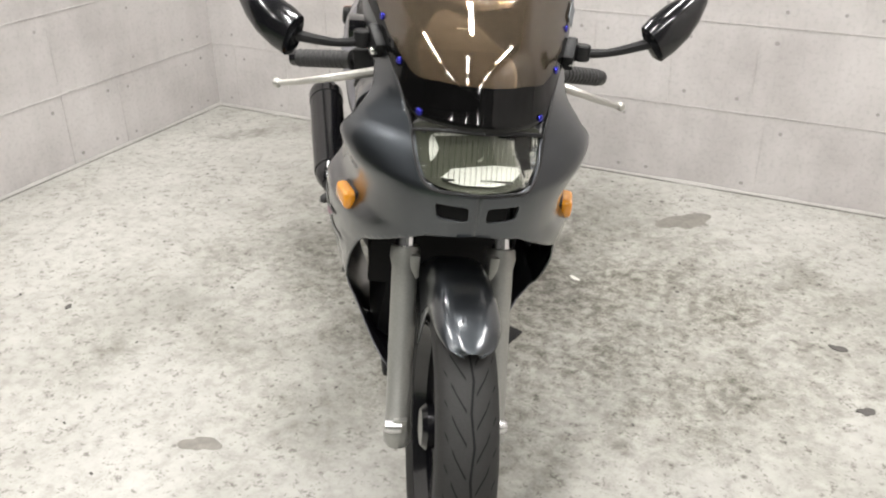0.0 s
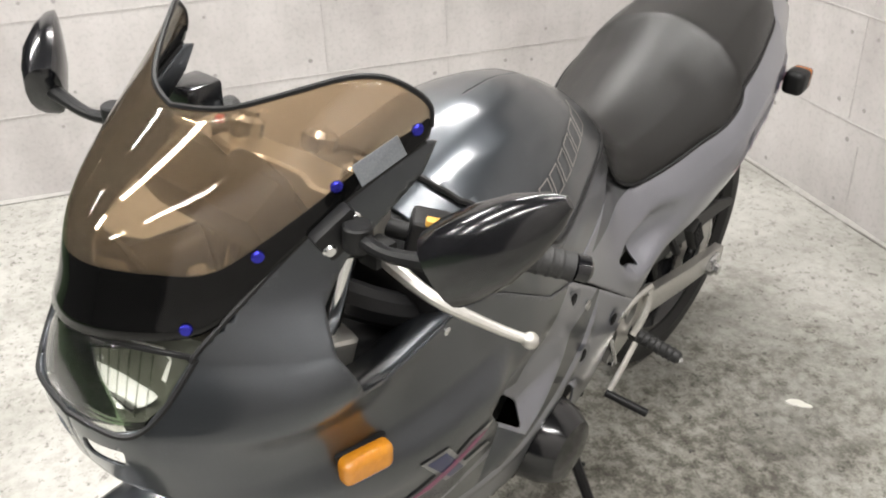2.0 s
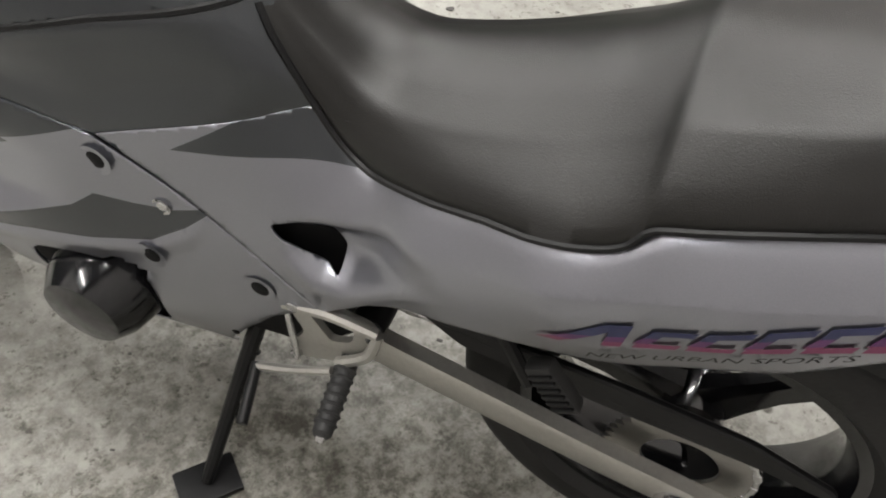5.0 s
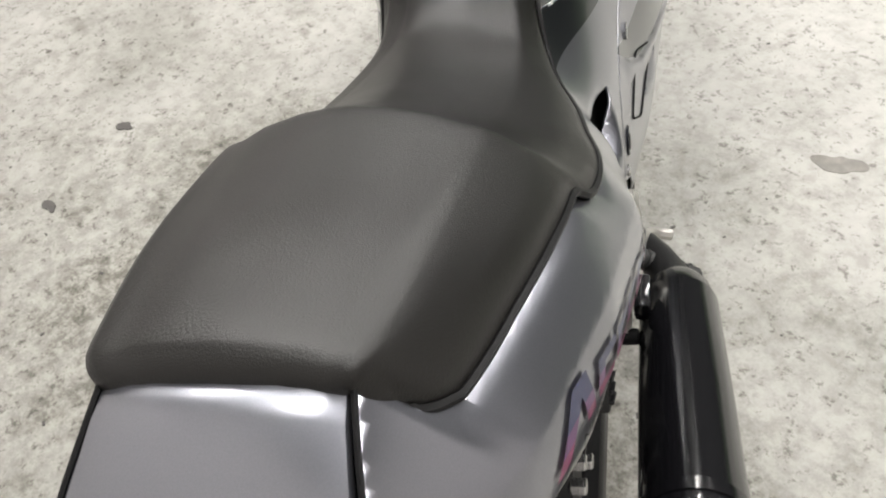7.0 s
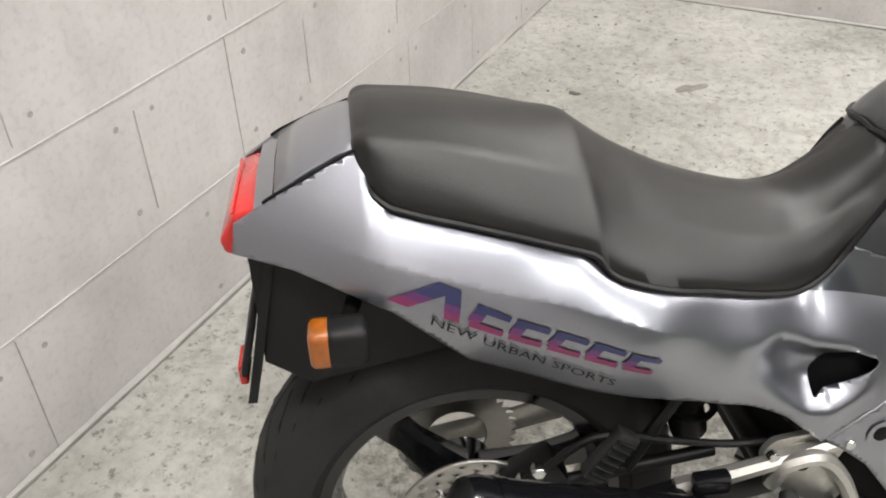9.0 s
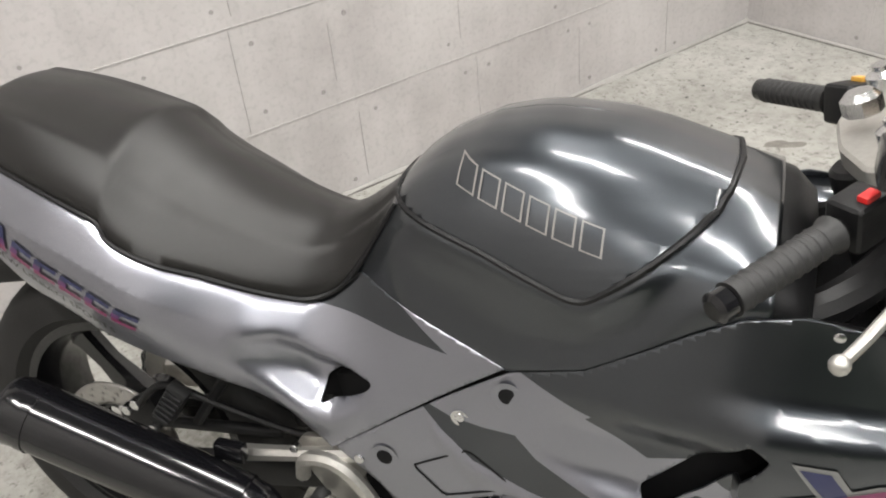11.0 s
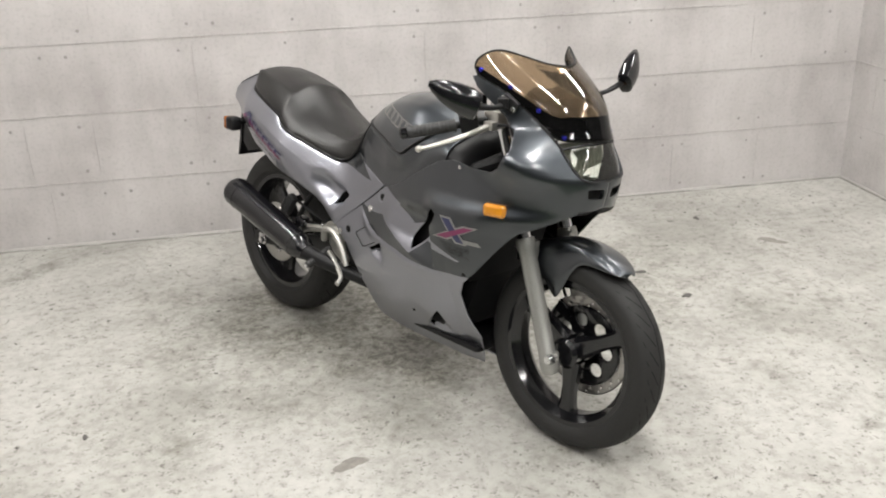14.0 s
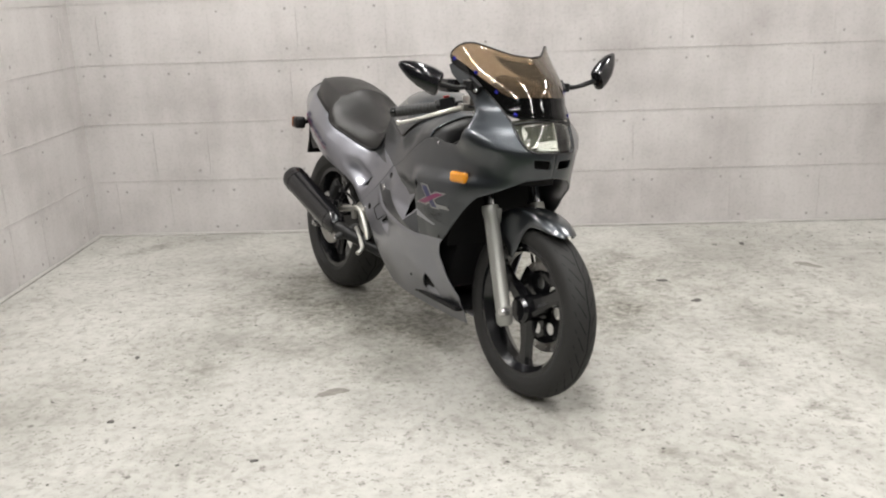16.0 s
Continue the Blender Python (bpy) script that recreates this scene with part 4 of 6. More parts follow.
def fairing_relief(u, z):
    o = 0.0
    # the lower panel stands proud along its seam, and folds in below a crease
    if 0.60 < u < 1.1:
        d = float(np.interp(u, [p[0] for p in SEAM], [p[1] for p in SEAM])) - z
        o += 0.0045 * ease(0.0, 0.007, d) * (1 - ease(0.010, 0.045, d)) * ease(0.60, 0.63, u) * (1 - ease(0.95, 1.08, u))
    # ramp that leads into the scoop
    if 0.74 < u < 1.0 and 0.47 < z < 0.68:
        lo, hi = 0.552 - (u - 0.76) * 0.39, 0.556 - (u - 0.76) * 0.06
        k = ease(0.75, 0.90, u)
        if lo < z:
            o -= 0.026 * k * ease(0, 1, (z - lo) / max(hi - lo, 0.018)) * (1 - ease(0.60, 0.66, z))
        elif z > lo - 0.02:
            o += 0.003 * k * (1 - (lo - z) / 0.02)
    # bulging lip ahead of the scoop: a sloped shelf on top, a soft flank below
    if 0.93 < u < 1.34:
        c = 0.676 + (u - 1.05) * 0.02
        k = ease(0.94, 1.03, u) * (1 - ease(1.08, 1.34, u))
        o += 0.020 * k * ((1 - ease(0.0, 1.0, (z - c) / 0.036)) if z > c else (1 - ease(0.0, 1.0, (c - z) / 0.15)))
    # dished flanks behind the lower slots
    for (ax, az), (bx, bz), (tx, tz) in (((0.680, 0.437), (0.745, 0.470), (0.765, 0.395)), ((0.916, 0.238), (0.983, 0.306), (1.010, 0.225))):
        # a three-cornered facet that dips towards the slot
        l1 = ((bz - tz) * (u - tx) + (tx - bx) * (z - tz)) / ((bz - tz) * (ax - tx) + (tx - bx) * (az - tz))
        l2 = ((tz - az) * (u - tx) + (ax - tx) * (z - tz)) / ((bz - tz) * (ax - tx) + (tx - bx) * (az - tz))
        l3 = 1 - l1 - l2
        if l1 > 0 and l2 > 0 and l3 > 0:
            o -= 0.020 * (1 - l3) * min(1, l1 / 0.25, l2 / 0.25)
    return o


def main_side(sd):
    left = sd > 0
    holes = [SCOOP] + ([CLUTCH_GAP] if left else [SLOT_A])
    holes += [SLOT_B, NOSE_SLOT]
    body = skin_part("side_fairing", MAIN, [PAINT_DARK, PAINT_LIGHT], bike, "dark grey and silver side fairing", holes=holes, paints=[(LIGHT_BACK, 1), (LIGHT_LOW, 1), (LIGHT_WEDGE, 1)], side=sd, relief=fairing_relief, step=0.0075)
    # near-black sheets behind the openings, added for the shade inside them
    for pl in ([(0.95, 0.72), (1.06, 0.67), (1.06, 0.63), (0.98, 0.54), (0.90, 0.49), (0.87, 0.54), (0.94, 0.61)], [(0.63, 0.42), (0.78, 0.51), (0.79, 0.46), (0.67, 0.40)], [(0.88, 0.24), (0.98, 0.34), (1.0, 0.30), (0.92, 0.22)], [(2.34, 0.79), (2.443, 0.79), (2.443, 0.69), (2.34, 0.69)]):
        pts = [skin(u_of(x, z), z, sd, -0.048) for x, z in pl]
        part("duct_shade_sheet", ring_loft(bmesh.new(), [pts, [p + Vector((-0.005, -0.015 * sd, 0)) for p in pts]]), DARK_INSIDE, bike)
    if not left:
        line = [skin(x, z, sd, 0.0008) for x, z in rounded([(0.585, 0.474), (0.668, 0.524), (0.730, 0.494), (0.715, 0.478), (0.632, 0.438)], 0.01)]
        part("access_panel_joint", tube(line + line[:1], 0.0014, 5, bmesh.new()), DARK_INSIDE, body, "dark joint round the access panel")
    # bolts in cups; in the big ones a near-black disc paints the recess's shade
    for x, z, big in ((0.724, 0.623, 1), (0.656, 0.569, 0), (0.541, 0.474, 1), (0.678, 0.487, 1)):
        if not left and (x, z) == (0.678, 0.487):
            continue
        off = fairing_relief(x, z)
        a, b = skin(x, z, sd, off - 0.004), skin(x, z, sd, off + 0.0015)
        r = 0.021 if big else 0.012
        part("bolt_cup", turned([(0, r * 0.6), (0.55, r * 0.75), (1, r * 1.02), (1.0, r * 0.9), (0.72, r * 0.55), (0.7, 0.0005)], a, b, 18), PAINT_LIGHT if (x, z) != (0.656, 0.569) else STEEL, body, "countersunk bolt cup")
        part("bolt", turned([(0, r * 0.6), (0.8, r * 0.58), (1, r * 0.5)], a, a.lerp(b, 1.02), 14), DARK_INSIDE if big else STEEL, body, "bolt disc, near black in the big cups for their shade")
    for x, z in ((0.60, 0.33), (0.86, 0.285), (1.12, 0.485), (1.08, 0.79)):
        o = fairing_relief(x, z)
        part("bolt", turned([(0, 0.006), (0.7, 0.006), (1, 0.004)], skin(u_of(x, z), z, sd, o - 0.002), skin(u_of(x, z), z, sd, o + 0.002), 10), STEEL if z > 0.7 else DARK_INSIDE, body, "small fairing bolt")


for_sides(main_side)


# --- headlight
HL = [(1.294, 0.878), (1.36, 0.893), (U_END, 0.897), (U_END, 0.799), (1.38, 0.801), (1.345, 0.810), (1.316, 0.836)]
for name, off, mat, label in (("lens", -0.003, LENS, "clear ribbed headlight glass"),):
    lamp = skin_part("headlight", [(u + 1, z) for u, z in HL], [LENS], bike, "clear ribbed headlight", off=off, solid=0.003, both=True, step=0.012, edge=0)
    lamp.visible_shadow = False
# dark bowl, then a bright many-faceted reflector round the bulb shield
def bowl(w, h, zc, steps, n, jitter, seed):
    rng = random.Random(seed)
    rings = []
    for k, (sc, dx) in enumerate(steps):
        ring = []
        for i in range(n):
            a = 2 * math.pi * i / n
            y, z = w * math.copysign(abs(math.cos(a)) ** 0.5, math.cos(a)) * sc, zc + h * math.copysign(abs(math.sin(a)) ** 0.6, math.sin(a)) * sc
            y *= 1 - 0.14 * (1 - (z - 0.80) / 0.09)
            front = skin(U_END - min(abs(y) * 1.45, 0.16), z).x
            ring.append(Vector((front - 0.018 + dx + rng.uniform(-jitter, jitter) * (0 < k), y, z)))
        rings.append(ring)
    return ring_loft(bmesh.new(), rings)


part("bowl", bowl(0.116, 0.050, 0.847, ((1.0, 0.004), (0.97, -0.020), (0.80, -0.060), (0.5, -0.085)), 32, 0, 1), HOUSING, lamp, "dull grey headlight bowl")
part("reflector", bowl(0.086, 0.040, 0.846, ((1.0, -0.004), (0.93, -0.014), (0.80, -0.022), (0.62, -0.030), (0.42, -0.036), (0.2, -0.040)), 26, 0.0042, 5), REFLECTOR, lamp, "bright chromed reflector with many facets", sharp=4)
part("bulb", turned([(0, 0.014), (0.7, 0.013), (1, 0.007)], (1.355, 0, 0.848), (1.398, 0, 0.848), 14), STEEL, lamp, "bulb shield")
part("reflector_sill", boxed((0.012, 0.118, 0.005), Matrix.Translation((1.402, 0, 0.811)), 0.002), CHROME, lamp, "bright lower edge of the reflector")
for k in range(-9, 10):
    y = 0.0085 * k
    u = U_END - min(abs(y) * 1.45, 0.16)
    p, q = skin(u, 0.812, 1, -0.0075), skin(u, 0.886, 1, -0.0075)
    rib = part("lens_rib", rod(Vector((p.x, y, 0.812)), Vector((q.x, y, 0.886)), 0.0008, 6), LENS, lamp)
    rib.visible_shadow = False
# dark gasket round the lamp
bm = bmesh.new()
for sd in (1, -1):
    tube([skin(u, z, sd, -0.001) for u, z in HL[:3]], 0.0035, 6, bm)
    tube([skin(u, z, sd, 0.0) for u, z in [HL[0]] + HL[:2:-1]], 0.0032, 6, bm)
part("gasket", bm, BLACK_PLASTIC, lamp)

# --- screen
S_EDGE = [*[(0.998 + u, z + 0.004) for u, z in EDGE_UZ], (2.35, 0.899), (1 + U_END, 0.901)]
S_TOP = [(1 + U_END, 1.078), (2.36, 1.083), (2.30, 1.100), (2.245, 1.115), (2.20, 1.114), (2.155, 1.098), (2.122, 1.078), (0.982 + BOLT_UZ[0][0], 1.062)]
BLACK_ACRYLIC = material("black_screen_border", (0.0025, 0.0025, 0.0025), 0.07, stain=0.1, spec=0.25)


def glide(line, n):
    """n + 1 even steps along a polyline, softened."""
    pts = [np.array(p) for p in line]
    d = np.concatenate([[0], np.cumsum([np.linalg.norm(b - a) for a, b in zip(pts, pts[1:])])])
    q = np.linspace(0, d[-1], n + 1)
    out = np.stack([np.interp(q, d, [p[k] for p in pts]) for k in (0, 1)], axis=1)
    for _ in range(4):
        out[1:-1] = (out[:-2] + 2 * out[1:-1] + out[2:]) / 4
    return out


def windscreen():
    n, low, high = 30, 6, 14
    bottom, top = glide([(u - 1, z) for u, z in S_EDGE[::-1]], n), glide([(u - 1, z) for u, z in S_TOP], n)
    bm = bmesh.new()
    cols = []
    for sd, ks in ((1, range(n, -1, -1)), (-1, range(1, n + 1))):
        for k in ks:
            b, t = bottom[k], top[k]
            tall = float(np.linalg.norm(t - b))
            w = k / n
            band = min((0.064 - 0.030 * ease(0.25, 0.75, w)) / max(tall, 1e-4), 0.96)
            row = [band * i / low for i in range(low)] + [band + (1 - band) * i / high for i in range(high + 1)]
            cols.append([bm.verts.new(skin(*(b + (t - b) * f), sd, 0.004)) for f in row])
    for a, b in zip(cols, cols[1:]):
        for i in range(low + high):
            f = bm.faces.new((a[i], b[i], b[i + 1], a[i + 1]))
            f.material_index = 0 if i < low else 1
    bmesh.ops.remove_doubles(bm, verts=bm.verts, dist=1e-4)
    bmesh.ops.recalc_face_normals(bm, faces=bm.faces)
    if sum(f.normal.x * f.calc_area() for f in bm.faces) < 0:
        bmesh.ops.reverse_faces(bm, faces=bm.faces)
    ob = part("windscreen", bm, [BLACK_ACRYLIC, SMOKE], bike, "brown smoked windscreen with a black border", sharp=80, solid=0.003, keep=True)
    trim = bmesh.new()
    tube([skin(u, z, -1, 0.003) for u, z in top[::-1]] + [skin(u, z, 1, 0.003) for u, z in top[1:]], 0.003, 6, trim)
    part("edge_trim", trim, BLACK_PLASTIC, ob, "black rubber edge trim")
    return ob


screen = windscreen()
for sd in (1, -1):
    part("lower_trim", tube([skin(u, z, sd, 0.0015) for u, z in EDGE_UZ] + [skin(1.298, 0.876, sd, 0.0015)], 0.0030, 6), BLACK_PLASTIC, screen, "black joint strip under the screen")
for sd in (1, -1):
    for u, z in BOLT_UZ:
        part("screen_bolt", turned([(0, 0.0066), (0.5, 0.0066), (0.9, 0.005), (1.0, 0.0025)], skin(u, z, sd, 0.004), skin(u, z, sd, 0.008), 12), BLUE_BOLT, screen, "blue anodised screen bolt")
bm = bmesh.new()
(lu, lz), (ku, kz) = BOLT_UZ[0], BOLT_UZ[1]
pts = [skin(lu + (ku - lu) * f + a, lz + (kz - lz) * f + b, 1, 0.0078) for f, a, b in ((0.25, 0.008, 0.010), (0.8, 0.008, 0.010), (0.8, -0.009, -0.010), (0.25, -0.009, -0.010))]
ring_loft(bm, [pts, [p + Vector((0.001, 0.001, 0)) for p in pts]])
part("warning_label", bm, STICKER, screen, "small grey printed label")

# --- seat
SEAT = [(-0.124, 0.078, 0.894, 0.070, 0.902, 0.908), (-0.120, 0.090, 0.882, 0.080, 0.915, 0.922), (-0.108, 0.103, 0.868, 0.088, 0.920, 0.930), (-0.086, 0.118, 0.850, 0.094, 0.917, 0.931), (-0.015, 0.138, 0.833, 0.104, 0.905, 0.922), (0.045, 0.150, 0.819, 0.109, 0.890, 0.909),
        (0.10, 0.157, 0.803, 0.112, 0.874, 0.900), (0.132, 0.161, 0.792, 0.113, 0.864, 0.895), (0.143, 0.163, 0.783, 0.112, 0.858, 0.891), (0.150, 0.165, 0.773, 0.109, 0.851, 0.886), (0.165, 0.169, 0.762, 0.105, 0.837, 0.875), (0.20, 0.168, 0.748, 0.101, 0.812, 0.850), (0.24, 0.163, 0.734, 0.101, 0.793, 0.827), (0.28, 0.156, 0.721, 0.100, 0.777, 0.806),
        (0.34, 0.140, 0.700, 0.094, 0.757, 0.783), (0.40, 0.120, 0.681, 0.085, 0.744, 0.769), (0.43, 0.108, 0.679, 0.078, 0.745, 0.769), (0.46, 0.098, 0.692, 0.072, 0.755, 0.781), (0.485, 0.092, 0.719, 0.068, 0.772, 0.797), (0.51, 0.089, 0.756, 0.066, 0.791, 0.815), (0.535, 0.086, 0.797, 0.064, 0.816, 0.836), (0.550, 0.078, 0.822, 0.055, 0.833, 0.846)]

# the base sits over the upper edge of the tail panels
SEAT = [(x, max(wb, HALF(x, zb) + 0.003) if -0.09 < x < 0.36 else wb, zb, wt, ze, zt) for x, wb, zb, wt, ze, zt in SEAT]


def smooth_rows(rows, n):
    """Rows of numbers, glided through by a cubic, n steps between."""
    r = [np.array(x) for x in rows]
    out = []
    for i in range(len(r) - 1):
        p0, p1, p2, p3 = r[max(i - 1, 0)], r[i], r[i + 1], r[min(i + 2, len(r) - 1)]
        for k in range(n):
            t = k / n
            out.append(p1 + (p2 - p1) * t + (-(p3 - p2) + (p1 - p0)) * 0.25 * t * (1 - t))
    out.append(r[-1])
    return out


bm = bmesh.new()
rings = []
for x, wb, zb, wt, ze, zt in smooth_rows(SEAT, 5):
    h = ze - zb
    half = [(wb - 0.02, zb - 0.004), (wb - 0.003, zb), (wb, zb + 0.10 * h), (wb - 0.12 * (wb - wt), zb + 0.32 * h), (wb - 0.38 * (wb - wt), zb + 0.58 * h), (wb - 0.72 * (wb - wt), ze - 0.20 * h), (wt + 0.003, ze - 0.05 * h), (wt - 0.006, ze + 0.003), (wt - 0.020, ze + 0.22 * (zt - ze)), (wt * 0.62, ze + 0.58 * (zt - ze)), (wt * 0.32, ze + 0.88 * (zt - ze)), (wt * 0.08, zt)]
    rings.append([Vector((x, y, z)) for y, z in half] + [Vector((x, -y, z)) for y, z in half[::-1]])
ring_loft(bm, rings)
seat = part("seat", bm, LEATHER, bike, "dark grey-brown vinyl dual seat", sharp=60)
bm = bmesh.new()
for sd in (1, -1):
    tube([Vector((x, (wb + 0.0005) * sd, zb + 0.002)) for x, wb, zb, wt, ze, zt in smooth_rows(SEAT[1:], 5)], 0.004, 6, bm)
part("seat_base", bm, BLACK_PLASTIC, seat, "black seat edge piping")


# --- wheels
def wheel(name, x, r, tyre_w, rim_r, label):
    c = Vector((x, 0, r))
    w = new(name)
    w.parent = bike
    w["label"] = label
    seg = 72
    prof = []  # (offset from axle, y)
    h = r - rim_r
    for a in range(-100, 101, 10):
        t = radians(a)
        prof.append((rim_r + h * 0.38 + (h * 0.62) * math.copysign(abs(math.cos(t)) ** 0.7, math.cos(t)) if a else r, tyre_w / 2 * math.sin(t)))
    prof = [(min(p, r), y) for p, y in prof]
    bm = bmesh.new()
    inner = [(rim_r - 0.004, prof[-1][1] * 0.72), (rim_r - 0.004, prof[0][1] * 0.72)]
    ringp = prof + inner
    rings = [[c + Vector((p * math.cos(t), y, p * math.sin(t))) for p, y in ringp] for t in [2 * math.pi * i / seg for i in range(seg + 1)]]
    ring_loft(bm, rings, caps=False)
    bmesh.ops.remove_doubles(bm, verts=bm.verts, dist=1e-5)
    tyre = part("tyre", bm, RUBBER, w, "black rubber tyre")
    # tread grooves: slanted, zigzag down the middle
    bm = bmesh.new()

    def on(t, a, o=0.0012):
        p = rim_r + h * 0.38 + (h * 0.62) * max(math.cos(a), 0) ** 0.7 + o
        return c + Vector((p * math.cos(t), tyre_w / 2 * math.sin(a) * (1 + 8 * o), p * math.sin(t)))

    n = 34
    for i in range(n):
        t0 = 2 * math.pi * i / n
        dt = 2 * math.pi / n
        for sgn in (1, -1):
            q = [(t0 + (0.5 if sgn > 0 else 0) * dt, sgn * 0.16), (t0 + dt * (1.1 if sgn > 0 else 0.6), sgn * 0.5), (t0 + dt * (1.9 if sgn > 0 else 1.4), sgn * 0.92)]
            for (ta, aa), (tb, ab) in zip(q, q[1:]):
                v = [bm.verts.new(on(ta, aa)), bm.verts.new(on(ta + 0.020, aa)), bm.verts.new(on(tb + 0.015, ab)), bm.verts.new(on(tb, ab))]
                bm.faces.new(v)
        za, zb = (0.05, -0.05) if i % 2 else (-0.05, 0.05)
        v = [bm.verts.new(on(t0, za)), bm.verts.new(on(t0, za + 0.075)), bm.verts.new(on(t0 + dt, zb + 0.075)), bm.verts.new(on(t0 + dt, zb))]
        bm.faces.new(v)
    part("tread_groove", bm, DARK_INSIDE, tyre)["kind"] = "stuff"
    # rim
    bm = bmesh.new()
    hw = tyre_w * 0.40
    rp = [(rim_r + 0.006, hw), (rim_r + 0.006, hw - 0.006), (rim_r - 0.006, hw - 0.010), (rim_r - 0.022, hw * 0.35), (rim_r - 0.022, -hw * 0.35), (rim_r - 0.006, -hw + 0.010), (rim_r + 0.006, -hw + 0.006), (rim_r + 0.006, -hw), (rim_r - 0.012, -hw), (rim_r - 0.030, -hw * 0.4), (rim_r - 0.030, hw * 0.4), (rim_r - 0.012, hw)]
    rings = [[c + Vector((p * math.cos(t), y, p * math.sin(t))) for p, y in rp] for t in [2 * math.pi * i / seg for i in range(seg + 1)]]
    ring_loft(bm, rings, caps=False)
    bmesh.ops.remove_doubles(bm, verts=bm.verts, dist=1e-5)
    part("rim", bm, GLOSS_BLACK, w, "gloss black cast rim")
    part("hub", turned([(0, 0.035), (0.1, 0.045), (0.5, 0.038), (0.9, 0.045), (1, 0.035)], c - Vector((0, 0.05, 0)), c + Vector((0, 0.05, 0)), 24), GLOSS_BLACK, w, "gloss black hub")
    for k in range(3):
        a = 2 * math.pi * k / 3 + (0.52 if name == "front_wheel" else 0.2)
        d, s = Vector((math.cos(a), 0, math.sin(a))), Vector((-math.sin(a), 0, math.cos(a)))
        rings = []
        for q, wd, th in ((0.03, 0.034, 0.026), (0.07, 0.028, 0.020), (0.12, 0.022, 0.016), (rim_r - 0.045, 0.026, 0.016), (rim_r - 0.024, 0.036, 0.018)):
            rings.append([c + d * q + s * sx * wd + Vector((0, sy * th, 0)) for sx, sy in ((-1, -0.5), (-0.6, -1), (0.6, -1), (1, -0.5), (1, 0.5), (0.6, 1), (-0.6, 1), (-1, 0.5))])
        bm = bmesh.new()
        ring_loft(bm, rings)
        part("spoke", bm, GLOSS_BLACK, w, "gloss black cast spoke")
    return w, c


def brake_disc(w, c, y, r1, r0, mat):
    """A drilled rotor on a black carrier with round windows."""
    seg = 120
    rows = [r0 + (r1 - r0) * k for k in (0, 0.16, 0.30, 0.43, 0.57, 0.70, 0.84, 1)]
    holes = {(k, i) for i in range(seg) for k in (1, 3, 5) if (i + (0, 2, 4)[k // 2]) % 6 == 0}
    bm = bmesh.new()
    ring = [[bm.verts.new(c + Vector((p * math.cos(2 * math.pi * i / seg), y + 0.0022, p * math.sin(2 * math.pi * i / seg)))) for i in range(seg)] for p in rows]
    for k in range(len(rows) - 1):
        for i in range(seg):
            if (k, i) not in holes:
                n = (i + 1) % seg
                bm.faces.new((ring[k][i], ring[k][n], ring[k + 1][n], ring[k + 1][i]))
    d = part("brake_disc", bm, mat, w, "drilled steel brake disc", sharp=30, solid=0.0044)
    circle = [((r0 + 0.008) * math.cos(2 * math.pi * i / 48), (r0 + 0.008) * math.sin(2 * math.pi * i / 48)) for i in range(48)]
    windows = []
    for k in range(7):
        a = 2 * math.pi * k / 7
        q, r = r0 * 0.70, r0 * 0.185
        windows.append([(q * math.cos(a) + r * math.cos(2 * math.pi * i / 12), q * math.sin(a) + r * math.sin(2 * math.pi * i / 12)) for i in range(12)])
    bm = sheet(circle, 0.04, windows)
    bmesh.ops.transform(bm, matrix=Matrix.Translation(c) @ XZ(y * 0.93), verts=bm.verts)
    part("disc_carrier", bm, GLOSS_BLACK, d, "gloss black disc carrier with round windows", solid=0.006)
    for k in range(7):
        a = 2 * math.pi * (k + 0.5) / 7
        q = c + Vector((r0 * math.cos(a), y, r0 * math.sin(a)))
        part("rivet", rod(q - Vector((0, 0.005, 0)), q + Vector((0, 0.005, 0)), 0.007, 10), STEEL, d)


fw, fc = wheel("front_wheel", FRONT_AXLE, FRONT_R, 0.106, 0.216, "black three-spoke front wheel with road tyre")
brake_disc(fw, fc, 0.058, 0.150, 0.112, DISC_STEEL)
rw, rc = wheel("rear_wheel", 0.0, REAR_R, 0.168, 0.218, "black three-spoke rear wheel with road tyre")
brake_disc(rw, rc, -0.092, 0.115, 0.072, DISC_STEEL)

# --- front fork, fender, calliper
fork = new("front_fork")
fork.parent = bike
fork["label"] = "grey alloy telescopic front fork"
RAKE = Vector((-0.345, 0, 0.94)).normalized()


def fork_at(y, s):
    return Vector((FRONT_AXLE - 0.012, y, FRONT_R - 0.02)) + RAKE * s


